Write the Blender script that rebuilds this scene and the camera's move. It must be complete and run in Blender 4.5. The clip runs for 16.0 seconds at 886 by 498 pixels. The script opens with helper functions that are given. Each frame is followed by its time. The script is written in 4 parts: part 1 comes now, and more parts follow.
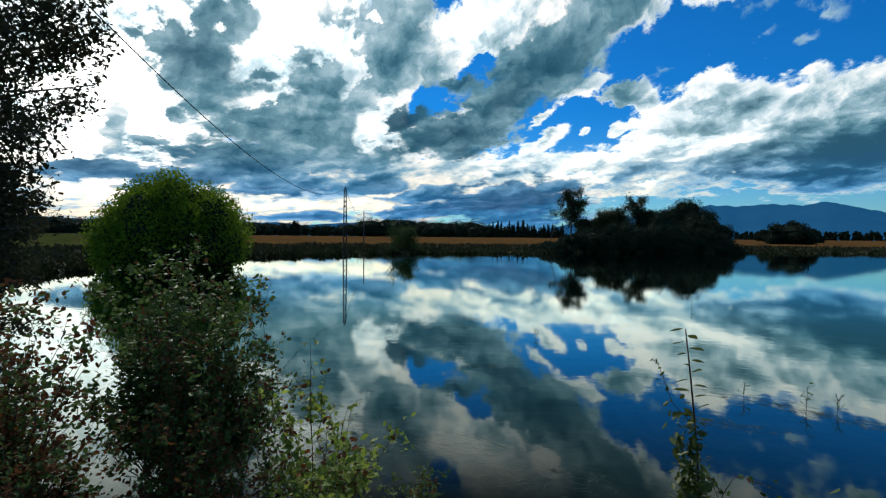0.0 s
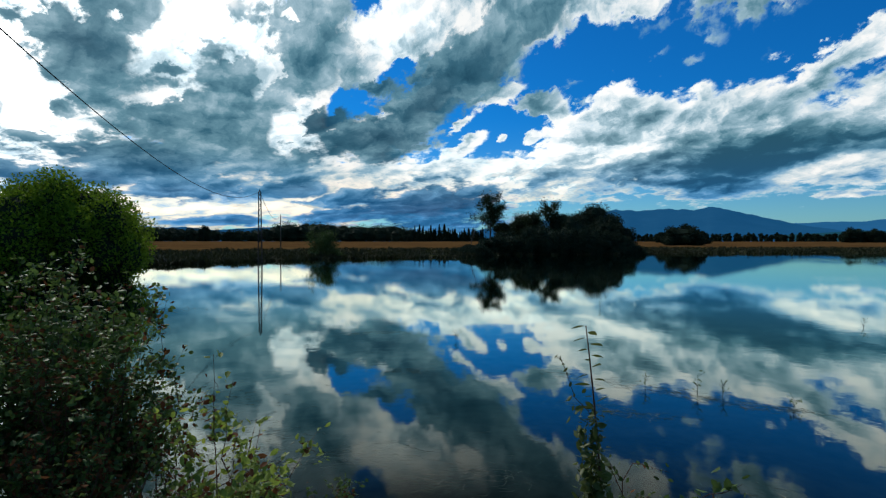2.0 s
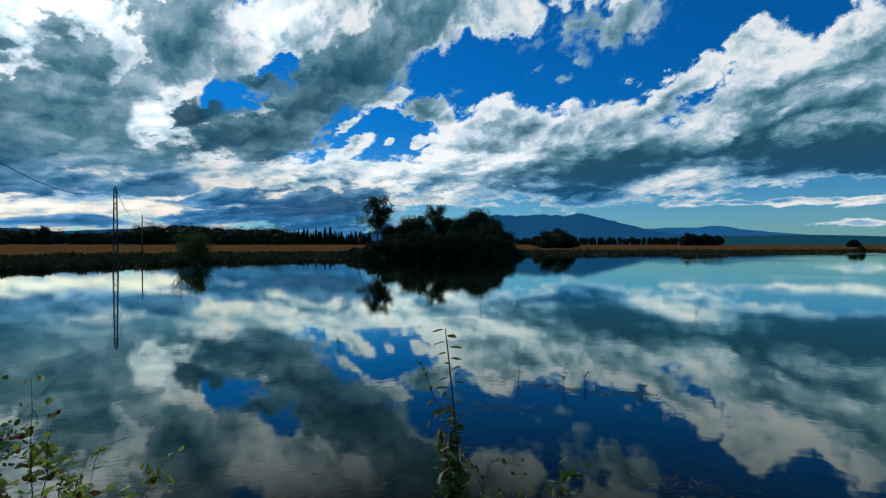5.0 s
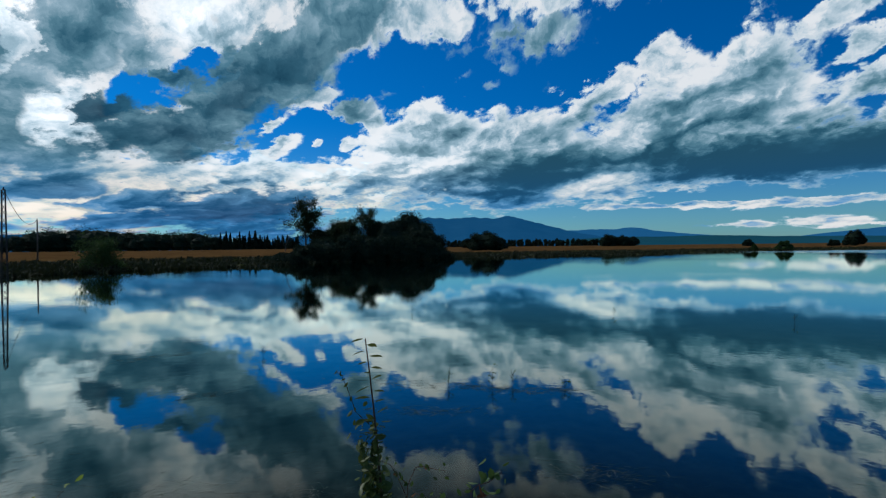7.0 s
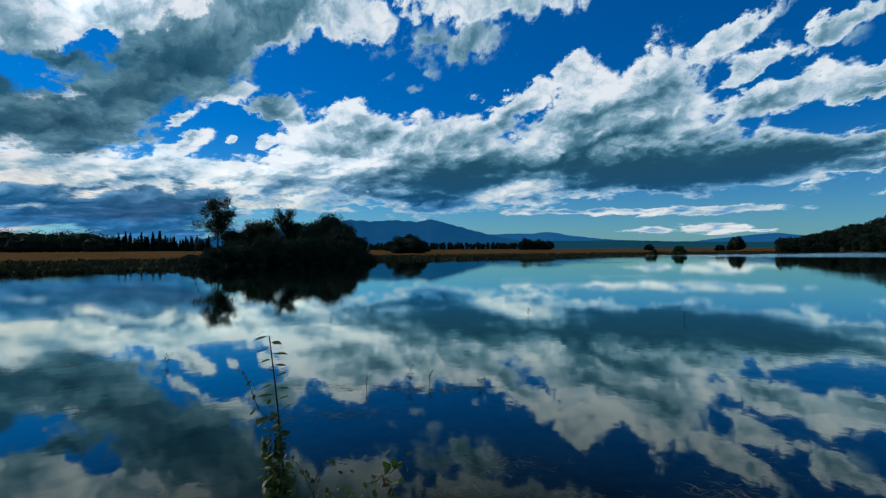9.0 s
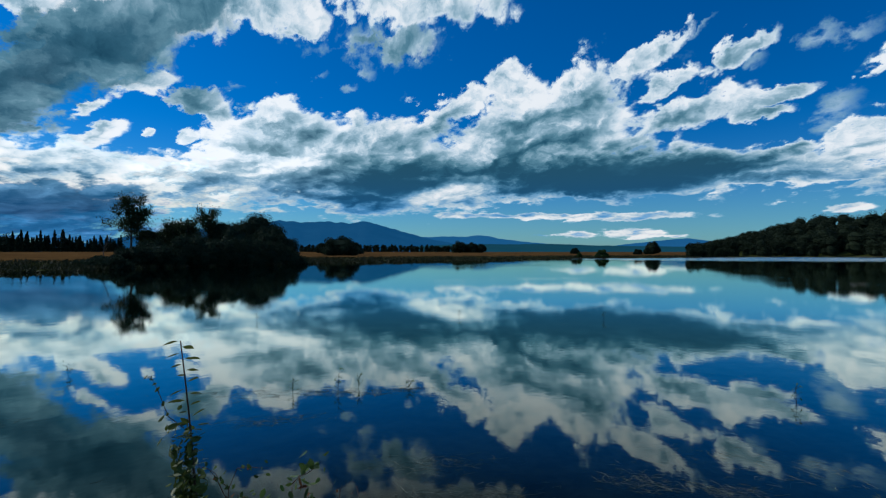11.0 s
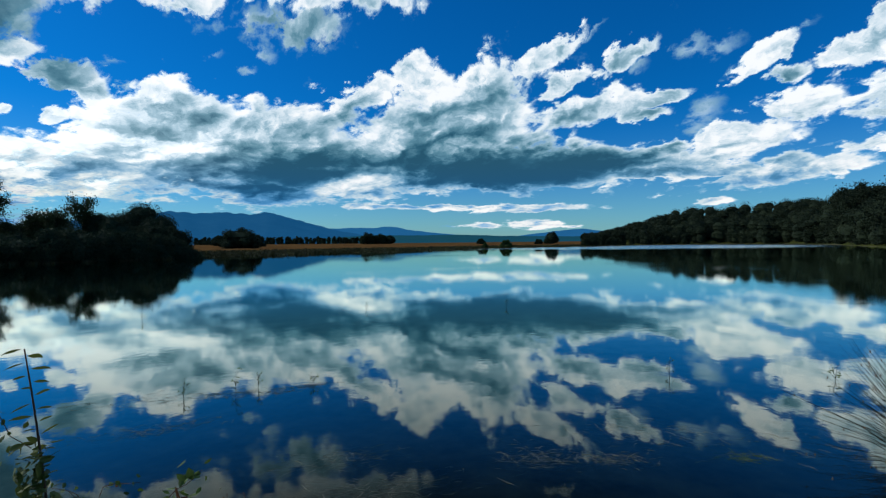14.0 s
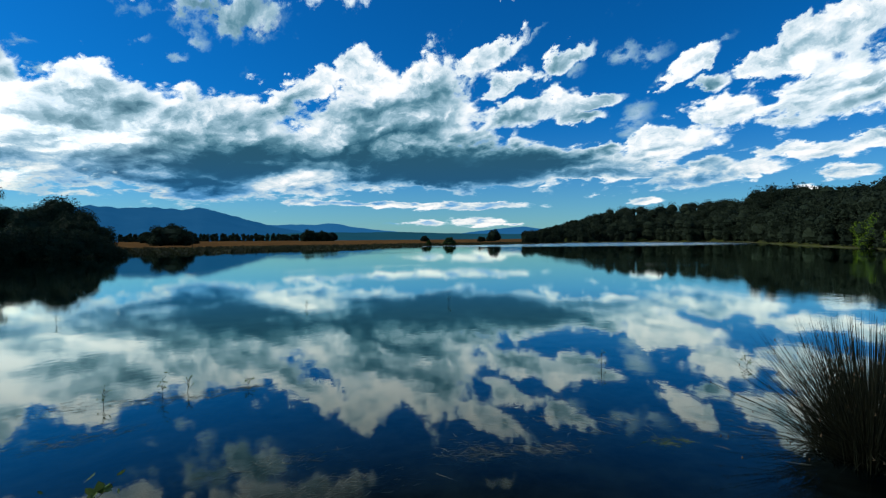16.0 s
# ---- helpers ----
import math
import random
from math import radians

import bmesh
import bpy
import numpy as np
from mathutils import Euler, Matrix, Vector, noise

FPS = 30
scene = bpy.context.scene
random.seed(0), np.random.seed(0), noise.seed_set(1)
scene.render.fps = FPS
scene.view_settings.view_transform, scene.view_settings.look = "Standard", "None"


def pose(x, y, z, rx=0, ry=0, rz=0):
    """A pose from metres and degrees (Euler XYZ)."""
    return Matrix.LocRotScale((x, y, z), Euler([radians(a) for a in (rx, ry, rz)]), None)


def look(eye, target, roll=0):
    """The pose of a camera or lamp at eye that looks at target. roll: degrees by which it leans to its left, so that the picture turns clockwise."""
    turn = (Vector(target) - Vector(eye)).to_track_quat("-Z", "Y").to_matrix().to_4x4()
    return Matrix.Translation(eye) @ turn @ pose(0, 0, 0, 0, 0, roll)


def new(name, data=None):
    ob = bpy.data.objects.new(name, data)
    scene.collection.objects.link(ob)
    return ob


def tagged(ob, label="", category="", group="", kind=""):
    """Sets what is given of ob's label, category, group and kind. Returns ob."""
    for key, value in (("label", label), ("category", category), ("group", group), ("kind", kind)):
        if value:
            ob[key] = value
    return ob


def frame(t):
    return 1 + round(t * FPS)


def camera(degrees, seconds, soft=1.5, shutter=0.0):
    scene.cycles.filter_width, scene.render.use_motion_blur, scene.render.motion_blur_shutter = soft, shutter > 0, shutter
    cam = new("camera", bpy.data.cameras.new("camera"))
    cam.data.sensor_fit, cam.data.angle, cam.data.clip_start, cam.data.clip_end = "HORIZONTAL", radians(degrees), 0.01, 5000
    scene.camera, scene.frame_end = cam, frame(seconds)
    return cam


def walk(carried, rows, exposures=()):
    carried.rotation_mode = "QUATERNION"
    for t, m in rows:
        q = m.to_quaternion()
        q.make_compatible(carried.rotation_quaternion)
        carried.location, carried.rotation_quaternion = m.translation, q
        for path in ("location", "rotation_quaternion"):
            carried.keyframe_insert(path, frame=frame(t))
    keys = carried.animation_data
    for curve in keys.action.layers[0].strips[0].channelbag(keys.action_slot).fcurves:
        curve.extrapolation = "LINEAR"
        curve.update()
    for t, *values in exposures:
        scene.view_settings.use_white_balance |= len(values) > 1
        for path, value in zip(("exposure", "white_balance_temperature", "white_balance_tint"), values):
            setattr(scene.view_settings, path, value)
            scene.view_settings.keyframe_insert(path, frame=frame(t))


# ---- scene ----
cam = camera(85.05, 16.0, soft=1.25)
# seconds, place, yaw, pitch, roll
ROWS = [
    (0.0, 0.000, 0.000, 2.000, -0.00, -1.38, -0.53),
    (0.5, 0.014, 0.010, 1.997, -2.44, -1.27, -0.44),
    (1.0, 0.025, 0.016, 1.997, -4.71, -1.13, -0.26),
    (1.5, 0.034, 0.020, 1.995, -7.07, -0.92, -0.08),
    (2.0, 0.047, 0.025, 1.995, -9.23, -0.85, -0.03),
    (2.5, 0.062, 0.032, 1.994, -11.28, -0.73, 0.04),
    (3.0, 0.084, 0.036, 1.992, -13.56, -0.60, 0.14),
    (3.5, 0.103, 0.040, 1.992, -15.88, -0.55, 0.14),
    (4.0, 0.120, 0.043, 1.992, -18.12, -0.50, 0.09),
    (6.5, 0.170, 0.029, 2.012, -28.64, -0.30, 0.35),
    (7.0, 0.178, 0.017, 2.014, -30.59, -0.16, 0.65),
    (7.5, 0.183, -0.001, 2.013, -32.83, -0.08, 0.69),
    (8.0, 0.187, -0.026, 2.010, -35.09, -0.01, 0.80),
    (8.5, 0.187, -0.051, 2.003, -37.33, 0.04, 0.57),
    (9.0, 0.186, -0.075, 1.999, -39.74, 0.12, 0.36),
    (11.5, 0.181, -0.173, 2.008, -49.32, 0.41, 0.06),
    (12.0, 0.192, -0.176, 2.011, -51.10, 0.41, 0.18),
    (12.5, 0.209, -0.177, 2.011, -52.83, 0.38, 0.28),
    (13.0, 0.221, -0.182, 2.008, -54.63, 0.10, 0.45),
    (13.5, 0.226, -0.192, 2.006, -56.49, -0.34, 0.59),
    (14.0, 0.227, -0.201, 2.005, -58.32, -0.71, 0.59),
    (14.5, 0.228, -0.211, 2.007, -60.07, -0.92, 0.71),
    (15.0, 0.236, -0.222, 2.005, -61.73, -1.02, 0.67),
    (15.5, 0.243, -0.230, 2.003, -63.39, -1.06, 0.65),
    (16.0, 0.247, -0.234, 2.004, -64.98, -1.09, 0.49),
]
EXPOSURES = [(t, e, k, 5) for t, e, k in ((0.0, 0.02, 6050), (2.0, -0.1, 5950), (3.5, -0.22, 5800), (7.0, -0.4, 5600), (9.0, -0.38, 5500), (12.5, -0.18, 5600), (16.0, 0.0, 5800))]
walk(cam, [(t, pose(x, y, z, 90 + pitch, roll, yaw)) for t, x, y, z, yaw, pitch, roll in ROWS], EXPOSURES)

# ---- world: clear sky behind drifting cloud, and a sun behind the cloud deck ----
SUN_AZ, SUN_EL = -24.0, 42.0


def link(tree, a, b):
    tree.links.new(a, b)


def make_sky():
    w = bpy.data.worlds.new("sky")
    w.use_nodes = True
    scene.world = w
    t = w.node_tree
    t.nodes.clear()
    N = t.nodes.new

    def math_node(op, a, b=None, c=None, clamp=False):
        n = N("ShaderNodeMath")
        n.operation, n.use_clamp = op, clamp
        for i, v in enumerate((a, b, c)):
            if v is None:
                continue
            if isinstance(v, (int, float)):
                n.inputs[i].default_value = v
            else:
                link(t, v, n.inputs[i])
        return n.outputs[0]

    def vec_node(op, a, b=None, c=None):
        n = N("ShaderNodeVectorMath")
        n.operation = op
        for i, v in enumerate((a, b, c)):
            if v is None:
                continue
            if isinstance(v, tuple):
                n.inputs[i].default_value = v
            else:
                link(t, v, n.inputs[i])
        return n.outputs[0]

    def noise_node(vec, scale, detail, rough, distort=0.0):
        n = N("ShaderNodeTexNoise")
        n.inputs["Scale"].default_value, n.inputs["Detail"].default_value = scale, detail
        n.inputs["Roughness"].default_value, n.inputs["Distortion"].default_value = rough, distort
        link(t, vec, n.inputs["Vector"])
        return n.outputs["Fac"], n.outputs["Color"]

    def step(v, lo, hi):
        n = N("ShaderNodeMapRange")
        n.interpolation_type = "SMOOTHSTEP"
        n.inputs["From Min"].default_value, n.inputs["From Max"].default_value = lo, hi
        link(t, v, n.inputs["Value"])
        return n.outputs["Result"]

    def mix(f, a, b):
        n = N("ShaderNodeMix")
        n.data_type = "RGBA"
        for s, v in ((n.inputs[0], f), (n.inputs[6], a), (n.inputs[7], b)):
            if isinstance(v, tuple):
                s.default_value = (*v, 1)
            elif isinstance(v, float):
                s.default_value = v
            else:
                link(t, v, s)
        return n.outputs[2]

    way = N("ShaderNodeTexCoord").outputs["Generated"]
    sep = N("ShaderNodeSeparateXYZ")
    link(t, way, sep.inputs[0])
    az = math_node("MULTIPLY", math_node("ARCTAN2", sep.outputs[0], sep.outputs[1]), 57.2958)
    el = math_node("MULTIPLY", math_node("ARCSINE", sep.outputs[2]), 57.2958)
    comb = N("ShaderNodeCombineXYZ")
    link(t, az, comb.inputs[0])
    link(t, el, comb.inputs[1])
    # the clouds' own grain: finer towards the horizon, and drawn out along the wind
    up = math_node("LOGARITHM", math_node("ADD", math_node("MAXIMUM", sep.outputs[2], 0.0), 0.09), 2.71828)
    squeezed = N("ShaderNodeCombineXYZ")
    link(t, math_node("MULTIPLY", az, 0.01745), squeezed.inputs[0])
    link(t, math_node("MULTIPLY", up, 0.46), squeezed.inputs[1])
    wind = N("ShaderNodeMapping")
    wind.vector_type = "TEXTURE"
    wind.inputs["Rotation"].default_value = (0, 0, radians(WIND_TILT))
    wind.inputs["Scale"].default_value = (1.18, 0.95, 1)
    link(t, squeezed.outputs[0], wind.inputs["Vector"])
    grain = wind.outputs[0]
    turb_f, turb_c = noise_node(grain, 8.0, 8.0, 0.58)
    fine_f, fine_c = noise_node(grain, 30.0, 7.0, 0.62, 0.2)
    # the same billows a little nearer the sun: where they thin out that way, they are lit
    w = radians(128 - WIND_TILT)
    sunny = Vector((math.cos(w) / 1.18, math.sin(w) / 0.95, 0))
    lit_fine, _ = noise_node(vec_node("ADD", grain, tuple(0.008 * c for c in sunny)), 30.0, 7.0, 0.62, 0.2)
    soft_f, _ = noise_node(grain, 10.0, 2.5, 0.5)
    soft_lit, _ = noise_node(vec_node("ADD", grain, tuple(0.03 * c for c in sunny)), 10.0, 2.5, 0.5)
    # rounded heads of cumulus: crinkled cells, and the same cells a little nearer the sun
    crinkle = vec_node("MULTIPLY_ADD", vec_node("SUBTRACT", turb_c, (0.5, 0.5, 0.5)), (0.13, 0.13, 0.0), grain)
    crinkle = vec_node("MULTIPLY_ADD", vec_node("SUBTRACT", fine_c, (0.5, 0.5, 0.5)), (0.03, 0.03, 0.0), crinkle)

    def cells(vec):
        n = N("ShaderNodeTexVoronoi")
        n.voronoi_dimensions = "2D"
        n.feature, n.normalize = "SMOOTH_F1", True
        n.inputs["Scale"].default_value, n.inputs["Detail"].default_value = 13.0, 4.0
        n.inputs["Roughness"].default_value, n.inputs["Lacunarity"].default_value = 0.5, 2.3
        n.inputs["Smoothness"].default_value = 0.25
        link(t, vec, n.inputs["Vector"])
        return n.outputs["Distance"]

    head = cells(crinkle)
    head_sun = cells(vec_node("ADD", crinkle, tuple(0.016 * c for c in sunny)))
    # outlines waver less near the horizon, where the cloud is far
    calm = math_node("MULTIPLY_ADD", math_node("MAXIMUM", sep.outputs[2], 0.0), 2.3, 0.06)
    calm = math_node("MINIMUM", calm, 1.0)
    calm_xy = N("ShaderNodeCombineXYZ")
    link(t, math_node("MULTIPLY_ADD", calm, 0.7, 0.3), calm_xy.inputs[0])
    link(t, calm, calm_xy.inputs[1])
    waver = vec_node("MULTIPLY", vec_node("SUBTRACT", turb_c, (0.5, 0.5, 0.5)), WARP)
    waver = vec_node("MULTIPLY_ADD", vec_node("SUBTRACT", fine_c, (0.5, 0.5, 0.5)), WARP_FINE, waver)
    bend = vec_node("MULTIPLY_ADD", waver, calm_xy.outputs[0], comb.outputs[0])

    def cone(a, e, wd, ht, tilt, reach):
        m = N("ShaderNodeMapping")
        m.vector_type = "TEXTURE"
        m.inputs["Location"].default_value = (a, e, 0)
        m.inputs["Rotation"].default_value = (0, 0, radians(tilt))
        m.inputs["Scale"].default_value = (wd * reach, ht * reach, 1)
        link(t, bend, m.inputs["Vector"])
        g = N("ShaderNodeTexGradient")
        g.gradient_type = "SPHERICAL"
        link(t, m.outputs[0], g.inputs["Vector"])
        return g.outputs["Fac"]

    def union(kind):
        """The highest of a layer's clouds at each place: one half on their outlines, 1 in their middles."""
        acc = None
        for a, e, wd, ht, tilt, v in CLOUDS[kind]:
            c = math_node("MULTIPLY", cone(a, e, wd, ht, tilt, 2.0), v)
            acc = c if acc is None else math_node("MAXIMUM", acc, c)
        return acc

    def total(kind, reach=1.6):
        acc = None
        for a, e, wd, ht, tilt, v in CLOUDS[kind]:
            c = cone(a, e, wd, ht, tilt, reach)
            acc = math_node("MULTIPLY", c, v) if acc is None else math_node("MULTIPLY_ADD", c, v, acc)
        return acc

    def plus(*terms):
        """The sum of (value, factor, offset) terms."""
        acc = None
        for v, k, o in terms:
            n = math_node("MULTIPLY_ADD", v, k, o)
            acc = n if acc is None else math_node("ADD", acc, n)
        return acc

    def broken(v, much):
        """Clouds with ragged outlines and whole middles."""
        edge = math_node("MULTIPLY_ADD", step(v, 0.56, 0.82), -0.75, 1.0)
        return math_node("MULTIPLY_ADD", math_node("MULTIPLY", ragged, edge), much, v)

    # out of sight the same broken cloud goes on
    wide_f, _ = noise_node(way, 2.6, 5.0, 0.55)
    high = step(el, 27.0, 42.0)
    back = math_node("MAXIMUM", high, step(math_node("ABSOLUTE", math_node("SUBTRACT", az, 32.0)), 88.0, 112.0))
    ragged = plus((turb_f, 0.9, -0.45), (fine_f, 0.75, -0.375), (head, -0.7, 0.17))
    relief = plus((math_node("SUBTRACT", soft_lit, soft_f), 1.1, 0.0), (math_node("SUBTRACT", lit_fine, fine_f), 0.35, 0.0), (math_node("SUBTRACT", head, head_sun), 1.1, 0.0), (head, 0.45, -0.16))

    tones = ((0.0, (1.10, 1.02, 0.95, 1)), (0.15, (0.75, 0.80, 0.81, 1)), (0.30, (0.375, 0.51, 0.57, 1)), (0.5, (0.135, 0.27, 0.33, 1)), (0.72, (0.043, 0.13, 0.185, 1)), (1.0, (0.014, 0.056, 0.095, 1)))
    low = math_node("SUBTRACT", 1.0, step(el, 1.0, 11.0))
    west = math_node("SUBTRACT", 1.0, step(az, 8.0, 50.0))

    def painted(shade):
        """The cloud's colour; the lowest is seen through more air: warmer where the sun stands, bluer elsewhere."""
        r = N("ShaderNodeValToRGB")
        stops = r.color_ramp.elements
        for p, c in tones:
            (stops[0] if p == 0.0 else stops[-1] if p == 1.0 else stops.new(p)).color = c
        link(t, shade, r.inputs[0])
        lit_side = math_node("SUBTRACT", 1.0, step(shade, 0.15, 0.5))
        air = mix(lit_side, (0.42, 1.0, 1.85), mix(west, (1.03, 0.97, 0.92), (1.10, 0.87, 0.60)))
        return mix(math_node("MULTIPLY", low, 0.8), r.outputs[0], vec_node("MULTIPLY", r.outputs[0], air))

    clear = N("ShaderNodeTexSky")
    clear.sky_type, clear.sun_disc = "NISHITA", False
    clear.sun_elevation, clear.sun_rotation = radians(SUN_EL), radians(SUN_AZ)
    clear.air_density, clear.dust_density, clear.ozone_density = 1.0, 0.2, 3.0
    colour = vec_node("MULTIPLY", clear.outputs[0], mix(step(el, 0.0, 15.0), HORIZON_TINT, SKY_TINT))
    glow = total("glow")

    def over(f, sky, cloud):
        """Cloud laid over the sky; its thin edges take on the blue."""
        return mix(f, sky, vec_node("MULTIPLY", cloud, mix(f, (0.55, 0.86, 1.02), (1.0, 1.0, 1.0))))

    # thin wisps
    thin = math_node("ADD", union("wisp"), plus((turb_f, 1.5, -0.75), (fine_f, 1.9, -0.95)))
    colour = over(math_node("MULTIPLY", step(thin, 0.30, 0.90), 0.75), colour, painted(math_node("MULTIPLY_ADD", fine_f, 0.8, -0.18, True)))
    # the bank of cumulus and the strips under it
    field = broken(math_node("MAXIMUM", union("bank"), union("strip")), 1.0)
    s = plus((total("shade", 1.55), 0.58, 0.14), (turb_f, 0.35, -0.175), (fine_f, 0.3, -0.15), (relief, 0.95, 0.0), (field, 0.18, -0.09))
    s = math_node("MULTIPLY", math_node("MINIMUM", s, 0.85), math_node("MULTIPLY_ADD", step(field, 0.45, 0.80), 0.7, 0.3), clamp=True)
    lit = vec_node("MULTIPLY_ADD", math_node("MULTIPLY", math_node("MULTIPLY", glow, 0.5), math_node("SUBTRACT", 1.0, s, clamp=True)), (1.0, 0.97, 0.92), painted(s))
    colour = over(step(field, 0.42, 0.59), colour, lit)
    # the bright deck before the sun
    field = math_node("MAXIMUM", union("deck"), math_node("MULTIPLY", back, math_node("MULTIPLY_ADD", wide_f, 2.4, -0.7)))
    field = broken(math_node("SUBTRACT", field, math_node("MULTIPLY", step(union("deck_hole"), 0.1, 0.7), 0.75)), 1.0)
    s = plus((turb_f, 1.0, -0.28), (fine_f, 0.5, -0.25), (relief, 0.8, 0.0), (math_node("MULTIPLY", back, wide_f), 0.9, 0.0))
    s = math_node("SUBTRACT", s, math_node("MULTIPLY", glow, 0.25))
    s = math_node("MULTIPLY", math_node("MINIMUM", s, 0.8), math_node("MULTIPLY_ADD", step(field, 0.45, 0.80), 0.8, 0.2), clamp=True)
    lit = vec_node("MULTIPLY_ADD", math_node("MULTIPLY", math_node("MULTIPLY", glow, GLOW), math_node("SUBTRACT", 1.0, s, clamp=True)), (1.0, 0.97, 0.92), painted(s))
    colour = over(step(field, 0.42, 0.60), colour, lit)
    # dark masses under it, seen against the light
    field, dark = None, None
    for a, e, wd, ht, tilt, v in CLOUDS["mass"]:
        c = cone(a, e, wd, ht, tilt, 2.0)
        k = math_node("MULTIPLY", math_node("MULTIPLY_ADD", c, 0.85, 0.36), v)
        k = math_node("MULTIPLY", k, step(c, 0.15, 0.5))
        field = c if field is None else math_node("MAXIMUM", field, c)
        dark = k if dark is None else math_node("MAXIMUM", dark, k)
    field = math_node("SUBTRACT", field, math_node("MULTIPLY", step(union("mass_hole"), 0.1, 0.7), 0.5))
    field = broken(field, 1.35)
    s = plus((dark, 1.0, 0.0), (turb_f, 0.6, -0.3), (fine_f, 0.3, -0.15), (relief, 0.6, 0.0))
    s = math_node("MINIMUM", math_node("MAXIMUM", s, 0.05), 0.95)
    colour = mix(math_node("MULTIPLY", step(field, 0.38, 0.62), 0.97), colour, painted(s))

    bg = N("ShaderNodeBackground")
    link(t, colour, bg.inputs["Color"])
    bg.inputs["Strength"].default_value = 1.0
    out = N("ShaderNodeOutputWorld")
    link(t, bg.outputs[0], out.inputs["Surface"])
    w = scene.world
    w.cycles.sampling_method = "MANUAL"
    w.cycles.sample_map_resolution = 1024


# the clouds that stand over the lake: azimuth, elevation, half width, half height, tilt, strength
CLOUDS = {}


def layer(kind):
    """A function that adds one cloud to a layer of the sky."""
    CLOUDS[kind] = []
    return lambda *values: CLOUDS[kind].append(values)


wisp, bank, strip, shade, glow = layer("wisp"), layer("bank"), layer("strip"), layer("shade"), layer("glow")
deck, deck_hole, mass, mass_hole = layer("deck"), layer("deck_hole"), layer("mass"), layer("mass_hole")
WARP, WARP_FINE, GLOW, WIND_TILT = (7.0, 5.5, 0.0), (4.0, 3.4, 0.0), 1.5, 20.0
SKY_TINT, HORIZON_TINT = (0.008, 0.050, 0.093), (0.040, 0.070, 0.086)
# clouds begin
deck(-34.2, 18.8, 37.3, 16.0, 12, 1)
deck(-12.2, 15.2, 19.2, 13.8, 4, 1)
deck(-32.0, 4.8, 31.0, 8.4, 4, 1)
deck(-5.7, 5.9, 27.8, 4.6, 1, 1)
deck(7.4, 24.7, 19.0, 6.0, 31, 1)
deck(9.4, 18.5, 7.2, 2.8, 38, 1)
deck(-0.4, 13.1, 11.3, 4.4, 15, 1)
deck(18.7, 24.3, 10.3, 3.4, 21, 1)
deck_hole(-0.7, 15.7, 3.4, 1.6, 19, 0.9)
deck_hole(4.7, 18.7, 2.9, 1.6, 27, 0.8)
deck(12.6, 21.1, 10.3, 4.0, 35, 1)
deck(26.2, 25.6, 6.6, 2.3, 11, 1)
deck(31.8, 25.2, 2.9, 2.2, -10, 1)
deck(44.7, 27.2, 10.2, 3.1, 3, 1)
deck(71.5, 26.3, 2.7, 0.6, -8, 0.8)
wisp(40.1, 23.4, 5.8, 1.9, 4, 1.1)
wisp(38.2, 20.5, 1.6, 0.7, -14, 0.9)
wisp(43.4, 21.6, 2.6, 0.6, 3, 0.6)
wisp(75.9, 22.8, 1.5, 0.4, 37, 0.7)
wisp(36.6, 18.4, 1.0, 0.3, 23, 0.75)
wisp(85.6, 19.5, 2.0, 0.7, 10, 0.85)
wisp(88.1, 19.5, 2.0, 0.9, -2, 0.85)
wisp(90.5, 17.9, 2.0, 0.6, 23, 0.8)
wisp(94.7, 19.4, 1.4, 0.5, 8, 0.7)
wisp(81.0, 18.5, 1.0, 0.7, 58, 0.7)
wisp(86.9, 12.8, 1.8, 1.2, 39, 0.9)
wisp(86.4, 11.5, 1.8, 0.5, 4, 0.7)
wisp(32.9, 19.5, 1.5, 0.4, 20, 0.75)
wisp(38.4, 20.7, 0.9, 0.6, -22, 0.95)
wisp(36.7, 18.5, 0.9, 0.4, 9, 0.8)
wisp(27.7, 18.1, 0.5, 0.3, 12, 0.7)
wisp(25.2, 15.3, 0.5, 0.4, 11, 0.9)
wisp(24.3, 17.3, 1.2, 0.4, 13, 0.6)
wisp(85.3, 19.6, 1.5, 0.5, -7, 0.8)
wisp(94.6, 19.4, 1.1, 0.4, 10, 0.6)
bank(12.6, 7.1, 13.0, 2.9, 6, 1)
bank(27.8, 9.6, 10.0, 5.0, 4, 1)
bank(30.4, 13.6, 7.4, 2.8, -1, 1)
bank(38.2, 11.7, 12.0, 3.9, 3, 1)
bank(42.0, 9.3, 17.5, 4.6, 1, 1)
bank(57.3, 12.4, 14.6, 6.3, 10, 1)
bank(56.3, 18.2, 4.1, 3.1, -1, 1)
bank(49.3, 16.4, 4.6, 2.1, 24, 1)
bank(63.0, 18.4, 4.1, 2.3, 6, 1)
bank(70.9, 20.6, 4.3, 1.2, 28, 1)
bank(56.6, 9.4, 24.0, 3.4, -1, 1)
bank(72.3, 17.2, 3.6, 1.2, 22, 1)
bank(73.8, 14.3, 7.2, 1.6, 7, 1)
bank(82.3, 15.0, 4.5, 0.9, 16, 1)
bank(81.5, 13.4, 2.5, 0.7, 3, 0.9)
bank(79.4, 19.5, 3.7, 1.2, 29, 1)
bank(76.1, 8.9, 14.1, 2.2, -2, 1)
bank(83.5, 7.1, 10.9, 0.9, -2, 1)
bank(90.0, 10.0, 6.3, 1.8, 12, 1)
bank(83.5, 9.8, 2.9, 1.0, 3, 1)
bank(94.8, 12.8, 4.0, 1.8, 7, 1)
bank(92.4, 6.4, 7.5, 1.2, 6, 1)
